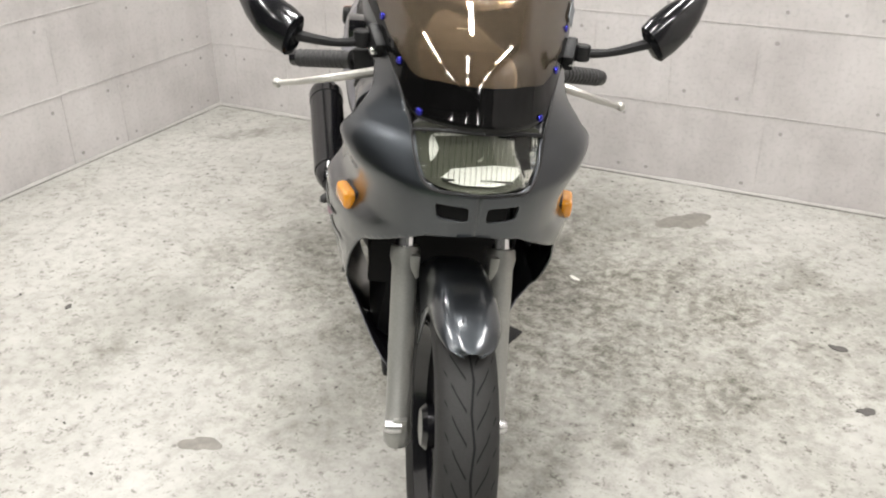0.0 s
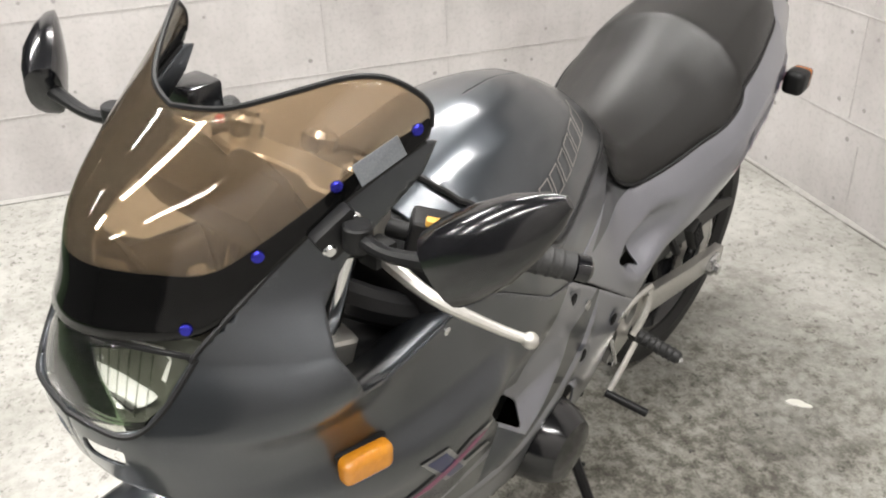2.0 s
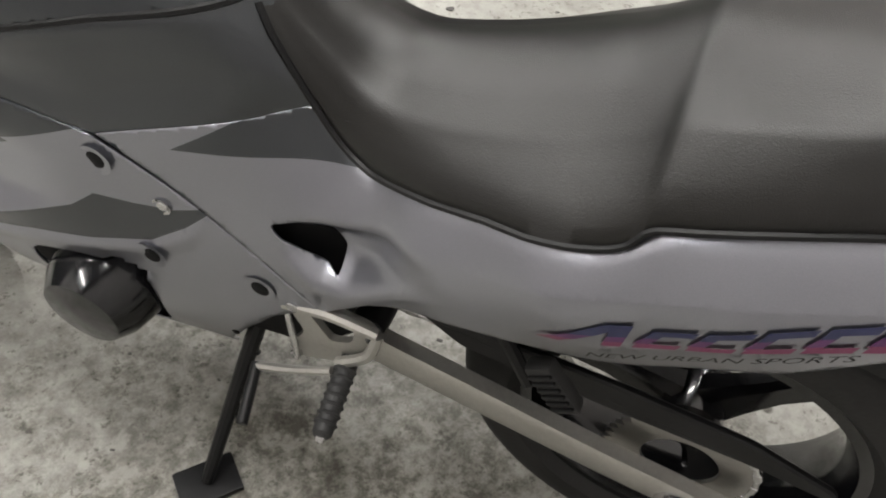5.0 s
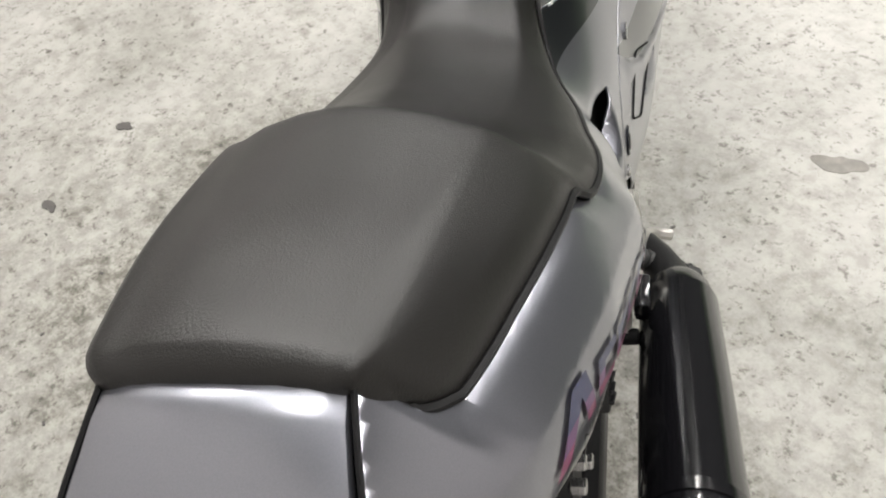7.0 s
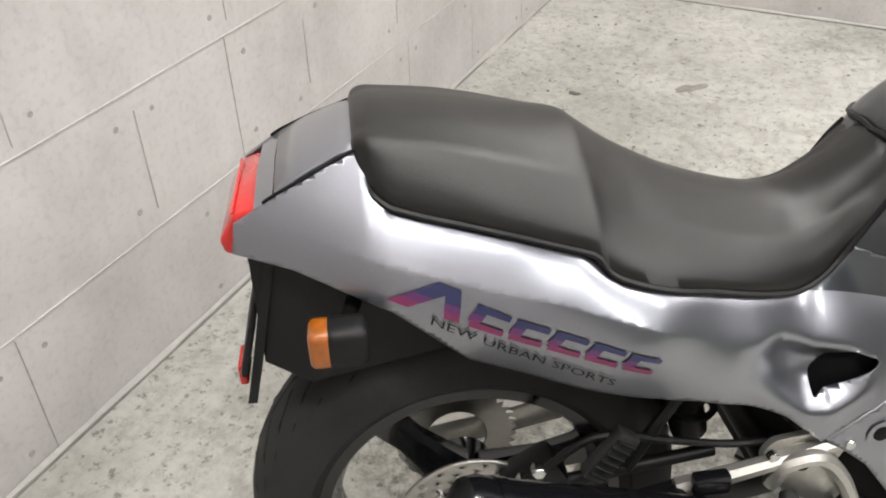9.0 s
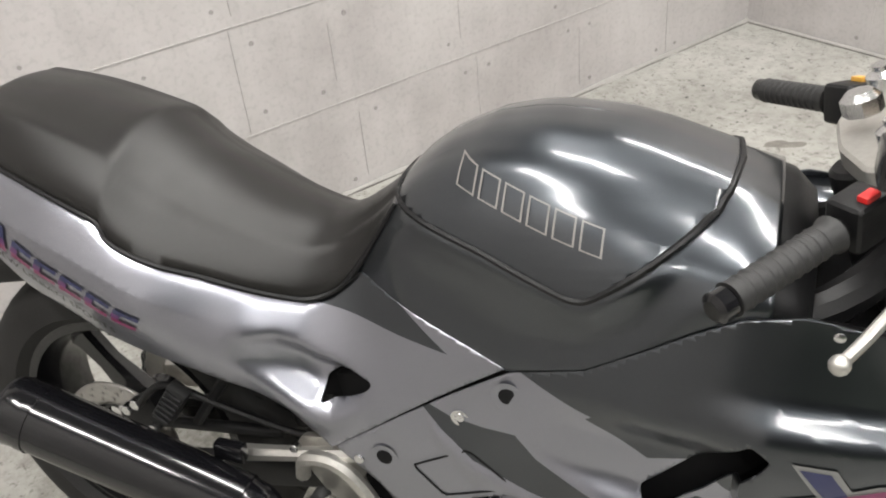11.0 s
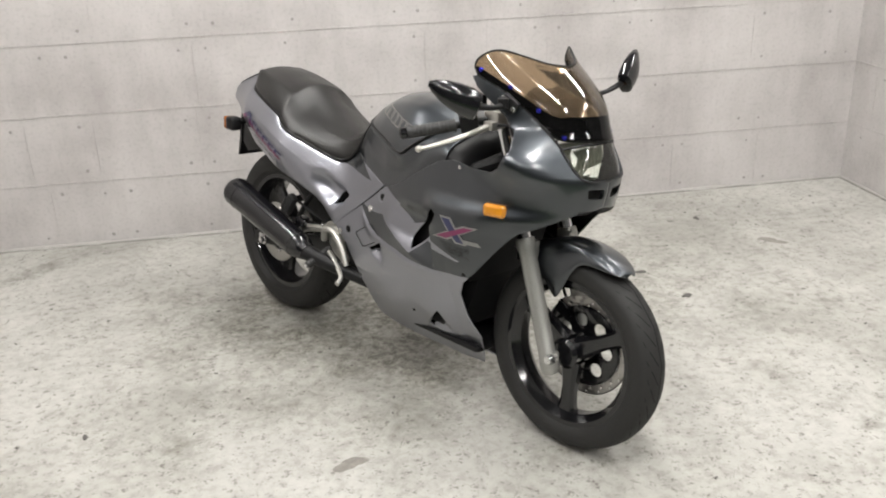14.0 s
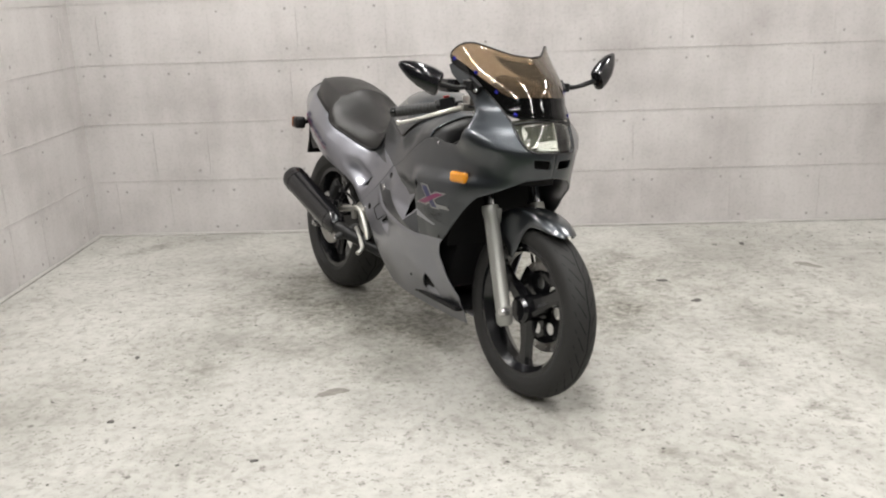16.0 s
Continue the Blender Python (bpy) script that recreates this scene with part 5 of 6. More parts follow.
for sd in (1, -1):
    y = 0.092 * sd
    part("fork_leg", turned([(0, 0.018), (0.03, 0.026), (0.10, 0.027), (0.12, 0.0245), (0.9, 0.0245), (0.95, 0.029), (1, 0.027)], fork_at(y, -0.03), fork_at(y, 0.36), 20), FORK_ALLOY, fork, "grey alloy lower leg")
    part("stanchion", rod(fork_at(y, 0.35), fork_at(y, 0.74), 0.0185, 18), CHROME, fork, "chromed fork tube")
    part("fork_cap", turned([(0, 0.021), (0.6, 0.021), (0.8, 0.012), (1, 0.012)], fork_at(y, 0.735), fork_at(y, 0.765), 16), STEEL, fork)
    part("axle_clamp", boxed((0.05, 0.03, 0.055), Matrix.Translation(fork_at(y * 0.97, 0.012)), 0.008), FORK_ALLOY, fork)
    part("axle_nut", turned([(0, 0.016), (0.6, 0.016), (1, 0.012)], fc + Vector((0, 0.088 * sd, 0)), fc + Vector((0, 0.118 * sd, 0)), 12), STEEL, fork)
    part("fork_brace", boxed((0.05, 0.02, 0.05), Matrix.Translation(fork_at(y * 0.82, 0.33)), 0.006), FORK_ALLOY, fork)
for s, th in ((0.70, 0.028), (0.52, 0.035)):
    a = fork_at(0, s)
    ol = [(-0.035, -0.125), (0.03, -0.12), (0.045, -0.06), (0.02, -0.03), (0.02, 0.03), (0.045, 0.06), (0.03, 0.12), (-0.035, 0.125), (-0.06, 0.04), (-0.06, -0.04)]
    bm = plate(rounded(ol, 0.015), th, Matrix.Translation(a) @ pose(0, 0, 0, 0, -20, 0), 0.004)
    part("triple_clamp", bm, ALLOY, fork, "cast alloy triple clamp")
part("stem_nut", turned([(0, 0.022), (0.7, 0.022), (1, 0.015)], fork_at(0, 0.735) - Vector((0.03, 0, 0)), fork_at(0, 0.76) - Vector((0.03, 0, 0)), 8), STEEL, fork)
part("calliper", boxed((0.055, 0.05, 0.105), Matrix.Translation((1.275, 0.075, 0.345)) @ pose(0, 0, 0, 0, 25, 0), 0.012), GLOSS_BLACK, fork, "black brake calliper")
part("brake_hose", tube([(1.27, 0.085, 0.40), (1.22, 0.10, 0.48), (1.20, 0.11, 0.58), (1.17, 0.12, 0.70)], 0.005, 8), BLACK_PLASTIC, fork)

FENDER = [(59, 0.014, 0.316), (61, 0.036, 0.312), (65, 0.048, 0.306), (70, 0.056, 0.300), (76, 0.060, 0.293), (82, 0.062, 0.281), (86, 0.064, 0.258), (90, 0.065, 0.225), (95, 0.066, 0.190), (100, 0.066, 0.172), (104, 0.066, 0.176), (110, 0.066, 0.218), (116, 0.066, 0.260), (122, 0.066, 0.284), (128, 0.062, 0.298)]
bm = bmesh.new()
rings = []
for deg, we, pe in smooth_rows(FENDER, 4):
    t = radians(deg)
    wt = min(0.050, we * 0.8)
    top = 0.329 - 0.004 * ease(70, 58, deg)
    half = [(0, top), (0.45 * wt, top - 0.001), (0.8 * wt, top - 0.004), (wt, top - 0.011), (wt + 0.40 * (we - wt), top - 0.011 + 0.22 * (pe - top + 0.011)), (wt + 0.78 * (we - wt), top - 0.011 + 0.58 * (pe - top + 0.011)), (we, pe)]
    line = [(-y, p) for y, p in half[:0:-1]] + half
    rings.append([fc + Vector((p * math.cos(t), y, p * math.sin(t))) for y, p in line])
ring_loft(bm, rings, closed=False)
part("front_fender", bm, PAINT_DARK, bike, "dark grey metallic front fender", solid=0.003, sharp=60)

# --- handlebars, controls, cockpit
bars = new("handlebar")
bars.parent = bike
bars["label"] = "black clip-on handlebars with alloy levers"
for sd in (1, -1):
    y0 = 0.1
    inner, outer = Vector((1.125, 0.115 * sd, 0.925)), Vector((0.972, 0.302 * sd, 0.879))
    if sd > 0:
        outer = Vector((0.985, 0.300, 0.880))
    d = (outer - inner).normalized()
    part("clip_on", boxed((0.05, 0.045, 0.05), Matrix.Translation(inner + Vector((0.005, 0, 0))), 0.012), ALLOY, bars, "cast alloy bar clamp")
    part("bar", rod(inner, outer, 0.011), BLACK_PLASTIC, bars)
    g0 = outer - d * 0.135
    part("grip", turned([(0, 0.020), (0.02, 0.020), (0.06, 0.0165), (0.95, 0.0165), (1, 0.018)], g0, outer, 18), GRIP, bars, "black rubber grip")
    for k in range(9):
        q = g0 + d * (0.02 + k * 0.012)
        part("grip_ring", turned([(0, 0.0168), (0.5, 0.0178), (1, 0.0168)], q, q + d * 0.006, 16), GRIP, bars)
    part("bar_end", turned([(0, 0.013), (0.15, 0.016), (0.8, 0.016), (1, 0.010)], outer, outer + d * 0.022, 16), GLOSS_BLACK, bars, "bar end weight")
    sw = inner.lerp(outer, 0.30)
    sm = Matrix.Translation(sw) @ d.to_track_quat("X", "Z").to_matrix().to_4x4()
    sw_ob = part("switch_block", boxed((0.05, 0.042, 0.052), sm, 0.008, 3), BLACK_PLASTIC, bars, "black switch block")
    part("switch", boxed((0.02, 0.012, 0.008), sm @ Matrix.Translation((0.0, -0.016 if sd > 0 else 0.01, 0.028)), 0.002), YELLOW_PLASTIC if sd > 0 else RED_PLASTIC, sw_ob, "amber switch" if sd > 0 else "red stop switch")
    # lever
    ball = Vector((1.101, 0.323, 0.857)) if sd > 0 else Vector((1.066, -0.343, 0.854))
    piv = inner.lerp(outer, 0.18) + Vector((0.045, 0.0, -0.005))
    mid = piv.lerp(ball, 0.45) + Vector((0.022, 0, 0.004))
    m2 = piv.lerp(ball, 0.8) + Vector((0.010, 0, 0.0))
    lv = part("lever", tube([piv, mid, m2, ball], [0.010, 0.0075, 0.006, 0.0055], 10), ALLOY, bars, "polished alloy lever")
    bm = bmesh.new()
    bmesh.ops.create_uvsphere(bm, u_segments=14, v_segments=10, radius=0.0095, matrix=Matrix.Translation(ball))
    part("ball_end", bm, ALLOY, lv)
    part("lever_perch", boxed((0.035, 0.03, 0.025), Matrix.Translation(piv), 0.006), ALLOY if sd < 0 else BLACK_PLASTIC, bars)
    part("cable", tube([piv, piv + Vector((0.05, -0.03 * sd, 0.0)), Vector((1.20, 0.07 * sd, 0.86)), Vector((1.19, 0.05 * sd, 0.72))], 0.004, 8), BLACK_PLASTIC, bars, "black control cable")
part("fluid_reservoir", boxed((0.055, 0.05, 0.042), Matrix.Translation((1.112, -0.190, 0.978)), 0.006), GLOSS_BLACK, bars, "black brake fluid reservoir")

# instrument cluster and dark cockpit lining
part("instrument_panel", boxed((0.06, 0.22, 0.10), Matrix.Translation((1.235, 0, 0.965)) @ pose(0, 0, 0, 0, 30, 0), 0.02), BLACK_PLASTIC, bike, "black instrument cluster")
for y, r in ((-0.055, 0.038), (0.045, 0.042)):
    n = Vector((-0.85, 0, 0.5)).normalized()
    q = Vector((1.215, y, 0.985))
    part("dial", turned([(0, r), (0.8, r), (1, r * 0.9)], q - n * 0.02, q + n * 0.015, 24), BLACK_PLASTIC, bike, "round black dial")
for sd in (1, -1):
    # inner trim below the cockpit opening
    bm = bmesh.new()
    rings = []
    for x, z in ((1.0, 0.792), (1.08, 0.795), (1.16, 0.79), (1.23, 0.80), (1.25, 0.83)):
        p = skin(u_of(x, z), z, sd, -0.004)
        rings.append([p, p + Vector((0, -0.03 * sd, -0.012)), p + Vector((0, -0.07 * sd, -0.035))])
    ring_loft(bm, rings, closed=False)
    part("cockpit_trim", bm, PAINT_DARK if sd > 0 else BLACK_PLASTIC, bike, "inner fairing trim", solid=0.003)

# --- mirrors
for sd in (1, -1):
    base = skin(EDGE_UZ[1][0] + 0.006, 0.985, sd, 0.006)
    tip = Vector((1.204, 0.410, 1.093)) if sd > 0 else Vector((1.156, -0.405, 1.031))
    root = Vector((1.236, 0.305, 1.01)) if sd > 0 else Vector((1.236, -0.300, 0.985))
    mir = new("mirror")
    mir.parent = bike
    mir["label"] = "gloss black wing mirror on a stalk"
    ax = (tip - root)
    L = ax.length
    m = Matrix.Translation(root) @ ax.to_track_quat("X", "Z").to_matrix().to_4x4()
    rings = []
    for q, h, wd in ((0.0, 0.028, 0.019), (0.035, 0.037, 0.030), (0.2, 0.039, 0.034), (0.45, 0.036, 0.034), (0.7, 0.028, 0.025), (0.9, 0.016, 0.014), (1.0, 0.006, 0.005)):
        ring = []
        for k in range(16):
            a = 2 * math.pi * k / 16
            fx, fz = math.cos(a), math.sin(a)
            ring.append(m @ Vector((q * L, (wd if fx * sd < 0 else wd * 0.45) * math.copysign(abs(fx) ** 0.8, fx), h * math.copysign(abs(fz) ** 0.8, fz) + 0.012 * q)))
        rings.append(ring)
    bm = bmesh.new()
    ring_loft(bm, rings)
    part("housing", bm, GLOSS_BLACK, mir, "gloss black housing")
    part("stalk", tube([base + Vector((-0.01, 0.012 * sd, 0.0)), base.lerp(root, 0.5) + Vector((0, 0, -0.006)), root + ax * 0.06], [0.010, 0.007, 0.010], 10), BLACK_PLASTIC, mir, "black stalk")
    part("mount", boxed((0.05, 0.02, 0.035), Matrix.Translation(base + Vector((0, 0.004 * sd, 0))) @ pose(0, 0, 0, 0, 35, -20 * sd), 0.006), BLACK_PLASTIC, mir, "black mount")
    part("knuckle", rod(base + Vector((-0.004, 0.026 * sd, -0.012)), base + Vector((-0.004, 0.026 * sd, 0.016)), 0.015, 14), BLACK_PLASTIC, mir)
    for k, (u, z) in enumerate(((EDGE_UZ[1][0] - 0.002, 0.999), (EDGE_UZ[1][0] + 0.012, 0.972))):
        part("mount_bolt", turned([(0, 0.0075), (0.7, 0.0075), (1, 0.005)], skin(u, z, sd, 0.012), skin(u, z, sd, 0.021), 10), STEEL, mir, "steel bolt")

# --- indicators
for sd in (1, -1):
    c = skin(u_of(1.226, 0.70), 0.70, sd, 0.0)
    nrm = (skin(u_of(1.226, 0.70), 0.70, sd, 0.01) - c).normalized()
    m = Matrix.Translation(c + nrm * 0.010) @ nrm.to_track_quat("Y", "Z").to_matrix().to_4x4()
    ind = new("front_indicator")
    ind.parent = bike
    ind["label"] = "amber flush front indicator"
    part("lens", boxed((0.066, 0.026, 0.036), m, 0.0125, 5), AMBER, ind, "amber lens")
    part("base", boxed((0.068, 0.012, 0.038), m @ Matrix.Translation((0, -0.012, 0)), 0.006), BLACK_PLASTIC, ind)
    r = Vector((-0.154, 0.183 * sd, 0.723))
    ind = new("rear_indicator")
    ind.parent = bike
    ind["label"] = "black stalk rear indicator with amber lens"
    part("housing", boxed((0.052, 0.046, 0.052), Matrix.Translation(r + Vector((0.006, 0, 0))), 0.016, 4), BLACK_PLASTIC, ind, "black housing")
    part("lens", boxed((0.030, 0.043, 0.049), Matrix.Translation(r + Vector((-0.021, 0, 0))), 0.012, 4), AMBER_DARK, ind, "amber lens")
    part("stalk", rod(r, Vector((-0.13, 0.09 * sd, 0.735)), 0.010), BLACK_PLASTIC, ind)

# --- undertail, engine, frame and running gear
bm = bmesh.new()
ring_loft(bm, [[Vector((x, s * w, z)) for s, z in ((-1, z0), (-1, z1), (1, z1), (1, z0))] for x, w, z0, z1 in ((-0.255, 0.080, 0.63, 0.79), (-0.20, 0.092, 0.60, 0.79), (-0.12, 0.098, 0.62, 0.78), (0.0, 0.10, 0.645, 0.76), (0.1, 0.10, 0.63, 0.75), (0.3, 0.10, 0.60, 0.72), (0.5, 0.09, 0.55, 0.72))])
part("rear_mudguard", bm, BLACK_PLASTIC, bike, "black undertail mudguard")
bm = bmesh.new()
ring_loft(bm, [[Vector((x, s * w, z)) for s in (-1, 1)] + [Vector((x + 0.012, s * w, z)) for s in (1, -1)] for x, w, z in ((-0.235, 0.088, 0.785), (-0.255, 0.090, 0.70), (-0.27, 0.085, 0.63), (-0.285, 0.085, 0.57))])
flap = part("mudflap", bm, BLACK_PLASTIC, bike, "black rear mudguard flap")
part("reflector", boxed((0.012, 0.05, 0.03), Matrix.Translation((-0.288, -0.04, 0.60)), 0.004), RED_LENS, flap, "red rear reflector")
part("plate_bracket", boxed((0.01, 0.16, 0.08), Matrix.Translation((-0.275, 0, 0.645)) @ pose(0, 0, 0, 0, 15, 0), 0.006), BLACK_PLASTIC, flap)

# engine mass, near black for the shade between the fairings, and radiator
bm = bmesh.new()
ring_loft(bm, [[Vector((x, s * w, z)) for s, z in ((-1, z0 + 0.02), (-1, z1 - 0.02), (-0.8, z1), (0.8, z1), (1, z1 - 0.02), (1, z0 + 0.02), (0.8, z0), (-0.8, z0))] for x, w, z0, z1 in ((0.42, 0.09, 0.34, 0.56), (0.50, 0.13, 0.30, 0.60), (0.75, 0.125, 0.25, 0.64), (0.95, 0.13, 0.25, 0.70), (1.05, 0.12, 0.28, 0.72), (1.09, 0.11, 0.40, 0.70))])
part("engine", bm, DARK_INSIDE, bike, "engine block, near black for the shade behind the fairing")
part("radiator", boxed((0.03, 0.30, 0.22), Matrix.Translation((1.105, 0, 0.55)) @ pose(0, 0, 0, 0, 15, 0), 0.008), DARK_INSIDE, bike, "black radiator")
for sd in (1, -1):
    part("frame_spar", tube([(1.16, 0.03 * sd, 0.83), (1.05, 0.12 * sd, 0.76), (0.8, 0.13 * sd, 0.66), (0.55, 0.10 * sd, 0.55), (0.45, 0.09 * sd, 0.45)], 0.024, 10), BLACK_PLASTIC, bike, "black frame spar")
    part("subframe_tube", tube([(0.52, 0.09 * sd, 0.62), (0.25, 0.09 * sd, 0.66), (-0.1, 0.08 * sd, 0.76)], 0.012, 8), BLACK_PLASTIC, bike)
    part("stay_tube", tube([(0.46, 0.09 * sd, 0.47), (0.3, 0.09 * sd, 0.58), (0.15, 0.085 * sd, 0.68)], 0.011, 8), BLACK_PLASTIC, bike)
part("steering_head", rod((1.15, 0, 0.74), (1.09, 0, 0.90), 0.035), BLACK_PLASTIC, bike)
part("battery_box", boxed((0.18, 0.15, 0.16), Matrix.Translation((0.36, 0, 0.60)), 0.02), BLACK_PLASTIC, bike, "black battery box")
part("belly_pan", boxed((0.44, 0.21, 0.02), Matrix.Translation((0.88, 0, 0.212)), 0.012), BLACK_PLASTIC, bike)
part("cockpit_floor", boxed((0.24, 0.30, 0.012), Matrix.Translation((1.14, 0, 0.735)), 0.004), DARK_INSIDE, bike, "dark lining under the cockpit")

# swing arm, chain, guard
arm = new("swing_arm")
arm.parent = bike
arm["label"] = "silver alloy box-section swing arm"
for sd in (1, -1):
    bm = bmesh.new()
    rings = []
    for x, z, h in ((0.42, 0.385, 0.028), (0.30, 0.360, 0.028), (0.10, 0.318, 0.026), (-0.02, 0.298, 0.026), (-0.085, 0.288, 0.024)):
        y = 0.128 * sd
        rings.append([Vector((x, y + dy, z + dz * h)) for dy, dz in ((-0.013, -0.8), (-0.010, -1), (0.010, -1), (0.013, -0.8), (0.013, 0.8), (0.010, 1), (-0.010, 1), (-0.013, 0.8))])
    ring_loft(bm, rings)
    part("arm_leg", bm, ALLOY if sd > 0 else BLACK_PLASTIC, arm, "silver alloy arm" if sd > 0 else "black arm")
    part("axle_nut", turned([(0, 0.02), (0.6, 0.02), (0.62, 0.013), (1, 0.012)], (-0.003, 0.140 * sd, 0.297), (-0.003, 0.168 * sd, 0.297), 6), STEEL, arm, "steel axle nut")
    part("adjuster", boxed((0.045, 0.012, 0.04), Matrix.Translation((-0.02, 0.143 * sd, 0.297)), 0.004), STEEL, arm)
part("arm_pivot", rod((0.42, -0.13, 0.405), (0.42, 0.13, 0.405), 0.024), BLACK_PLASTIC, arm)
bm = plate(rounded([(0.36, 0.455), (0.28, 0.46), (0.10, 0.452), (-0.06, 0.435), (-0.17, 0.395), (-0.175, 0.375), (-0.08, 0.39), (0.10, 0.40), (0.30, 0.415)], 0.012), 0.012, XZ(0.098), 0.003)
part("chain_guard", bm, BLACK_PLASTIC, arm, "black chain guard")
# chain with links
bm = bmesh.new()
SPR, FSP = 0.095, 0.033
loop = []
fx, fz = 0.47, 0.40
for k in range(20):
    a = math.pi / 2 + math.pi * k / 19
    loop.append((0.0 + SPR * math.cos(a), REAR_R + SPR * math.sin(a)))
for k in range(30):
    t = (k + 1) / 31
    loop.append((fx * t, REAR_R - SPR + t * (fz - FSP - REAR_R + SPR)))
for k in range(8):
    a = -math.pi / 2 + math.pi * k / 7
    loop.append((fx + FSP * math.cos(a), fz + FSP * math.sin(a)))
for k in range(30):
    t = 1 - (k + 1) / 31
    loop.append((fx * t, REAR_R + SPR + t * (fz + FSP - REAR_R - SPR)))
for k, (x, z) in enumerate(loop):
    x1, z1 = loop[(k + 1) % len(loop)]
    a, b = Vector((x, 0.094, z)), Vector((x1, 0.094, z1))
    m, d = aim(a, b)
    box(bm, (0.0095, 0.012 if k % 2 else 0.008, d * 1.15), m @ Matrix.Translation((0, 0, d / 2)), 0.002, 1)
part("chain", bm, STEEL, arm, "steel drive chain")
bm = bmesh.new()
ring_loft(bm, [[rc + Vector((p * math.cos(t), 0.094 + q, p * math.sin(t))) for p, q in ((SPR + (0.004 if i % 2 else -0.006), -0.003), (SPR + (0.004 if i % 2 else -0.006), 0.003), (0.05, 0.003), (0.05, -0.003))] for i, t in enumerate([2 * math.pi * i / 84 for i in range(85)])], caps=False)
part("sprocket", bm, DISC_STEEL, rw, "toothed steel rear sprocket")
# shock linkage clutter in front of the rear wheel
part("shock_body", rod((0.34, -0.02, 0.38), (0.28, -0.02, 0.64), 0.028), BLACK_PLASTIC, bike)
bm = bmesh.new()
tube([Vector((0.335 - 0.05 * k / 40, -0.02 + 0.038 * math.cos(k * 0.9), 0.42 + 0.18 * k / 40)) + Vector((0.038 * math.sin(k * 0.9), 0, 0)) for k in range(41)], 0.006, 6, bm)
part("shock_spring", bm, DARK_INSIDE, bike, "dark coil spring")
part("rear_calliper", boxed((0.085, 0.05, 0.06), Matrix.Translation((0.085, -0.10, 0.405)) @ pose(0, 0, 0, 0, -30, 0), 0.012), BLACK_PLASTIC, bike, "dark rear brake calliper")
for k, (dx, dz) in enumerate(((-0.02, 0.02), (0.025, -0.01), (0.0, 0.035))):
    part("calliper_bolt", rod((0.085 + dx, -0.12, 0.405 + dz), (0.085 + dx, -0.137, 0.405 + dz), 0.010, 6), STEEL, bike, "steel calliper bolt")
part("torque_rod", rod((0.11, -0.115, 0.40), (0.34, -0.105, 0.42), 0.010), BLACK_PLASTIC, bike)
part("brake_hose", tube([(0.09, -0.13, 0.44), (0.16, -0.14, 0.50), (0.26, -0.13, 0.47), (0.36, -0.12, 0.44), (0.44, -0.13, 0.45)], 0.006, 8), BLACK_PLASTIC, bike, "black rear brake hose")
for sd in (1, -1):
    q = [(0.255, 0.135 * sd, 0.485), (0.20, 0.155 * sd, 0.44)]
    part("passenger_peg_bracket", tube([(0.34, 0.10 * sd, 0.60), (0.27, 0.12 * sd, 0.53), (0.205, 0.135 * sd, 0.435)], 0.009, 8), BLACK_PLASTIC, bike)
    part("passenger_peg", boxed((0.035, 0.022, 0.085), Matrix.Translation((0.175, 0.150 * sd, 0.475)) @ pose(0, 0, 0, 0, 35, 0), 0.006), GRIP, bike, "folded passenger footpeg with ribbed rubber")
    for k in range(6):
        c = Matrix.Translation((0.175, 0.150 * sd, 0.475)) @ pose(0, 0, 0, 0, 35, 0) @ Matrix.Translation((0, 0.012 * sd, -0.03 + 0.012 * k))
        part("peg_rib", boxed((0.03, 0.006, 0.005), c, 0.0015, 1), BLACK_PLASTIC, bike)

# exhaust
ex = new("exhaust")
ex.parent = bike
ex["label"] = "gloss black exhaust silencer"
A, B = Vector((0.385, -0.225, 0.362)), Vector((-0.035, -0.250, 0.497))
part("silencer", turned([(0, 0.028), (0.03, 0.036), (0.07, 0.043), (0.12, 0.045), (0.125, 0.048), (0.55, 0.051), (0.93, 0.052), (0.97, 0.054), (1.0, 0.050)], A, B, 36), GLOSS_BLACK, ex, "gloss black silencer can")
d = (B - A).normalized()
part("end_cap", turned([(0, 0.050), (0.3, 0.047), (0.6, 0.036), (1.0, 0.022), (0.9, 0.018), (0.2, 0.016)], B, B + d * 0.02, 30), BLACK_PLASTIC, ex, "black end cap")
part("clamp_band", turned([(0, 0.0505), (0, 0.0535), (1, 0.0535), (1, 0.0505)], B - d * 0.05, B - d * 0.035, 36), GLOSS_BLACK, ex)
part("link_pipe", tube([A + Vector((-0.01, 0, 0)), (0.46, -0.19, 0.335), (0.56, -0.12, 0.295), (0.70, -0.08, 0.27)], [0.029, 0.024, 0.024, 0.024], 14), BLACK_PLASTIC, ex, "dull black link pipe")
part("hanger", boxed((0.05, 0.02, 0.03), Matrix.Translation((0.30, -0.19, 0.445)), 0.006), GLOSS_BLACK, ex)

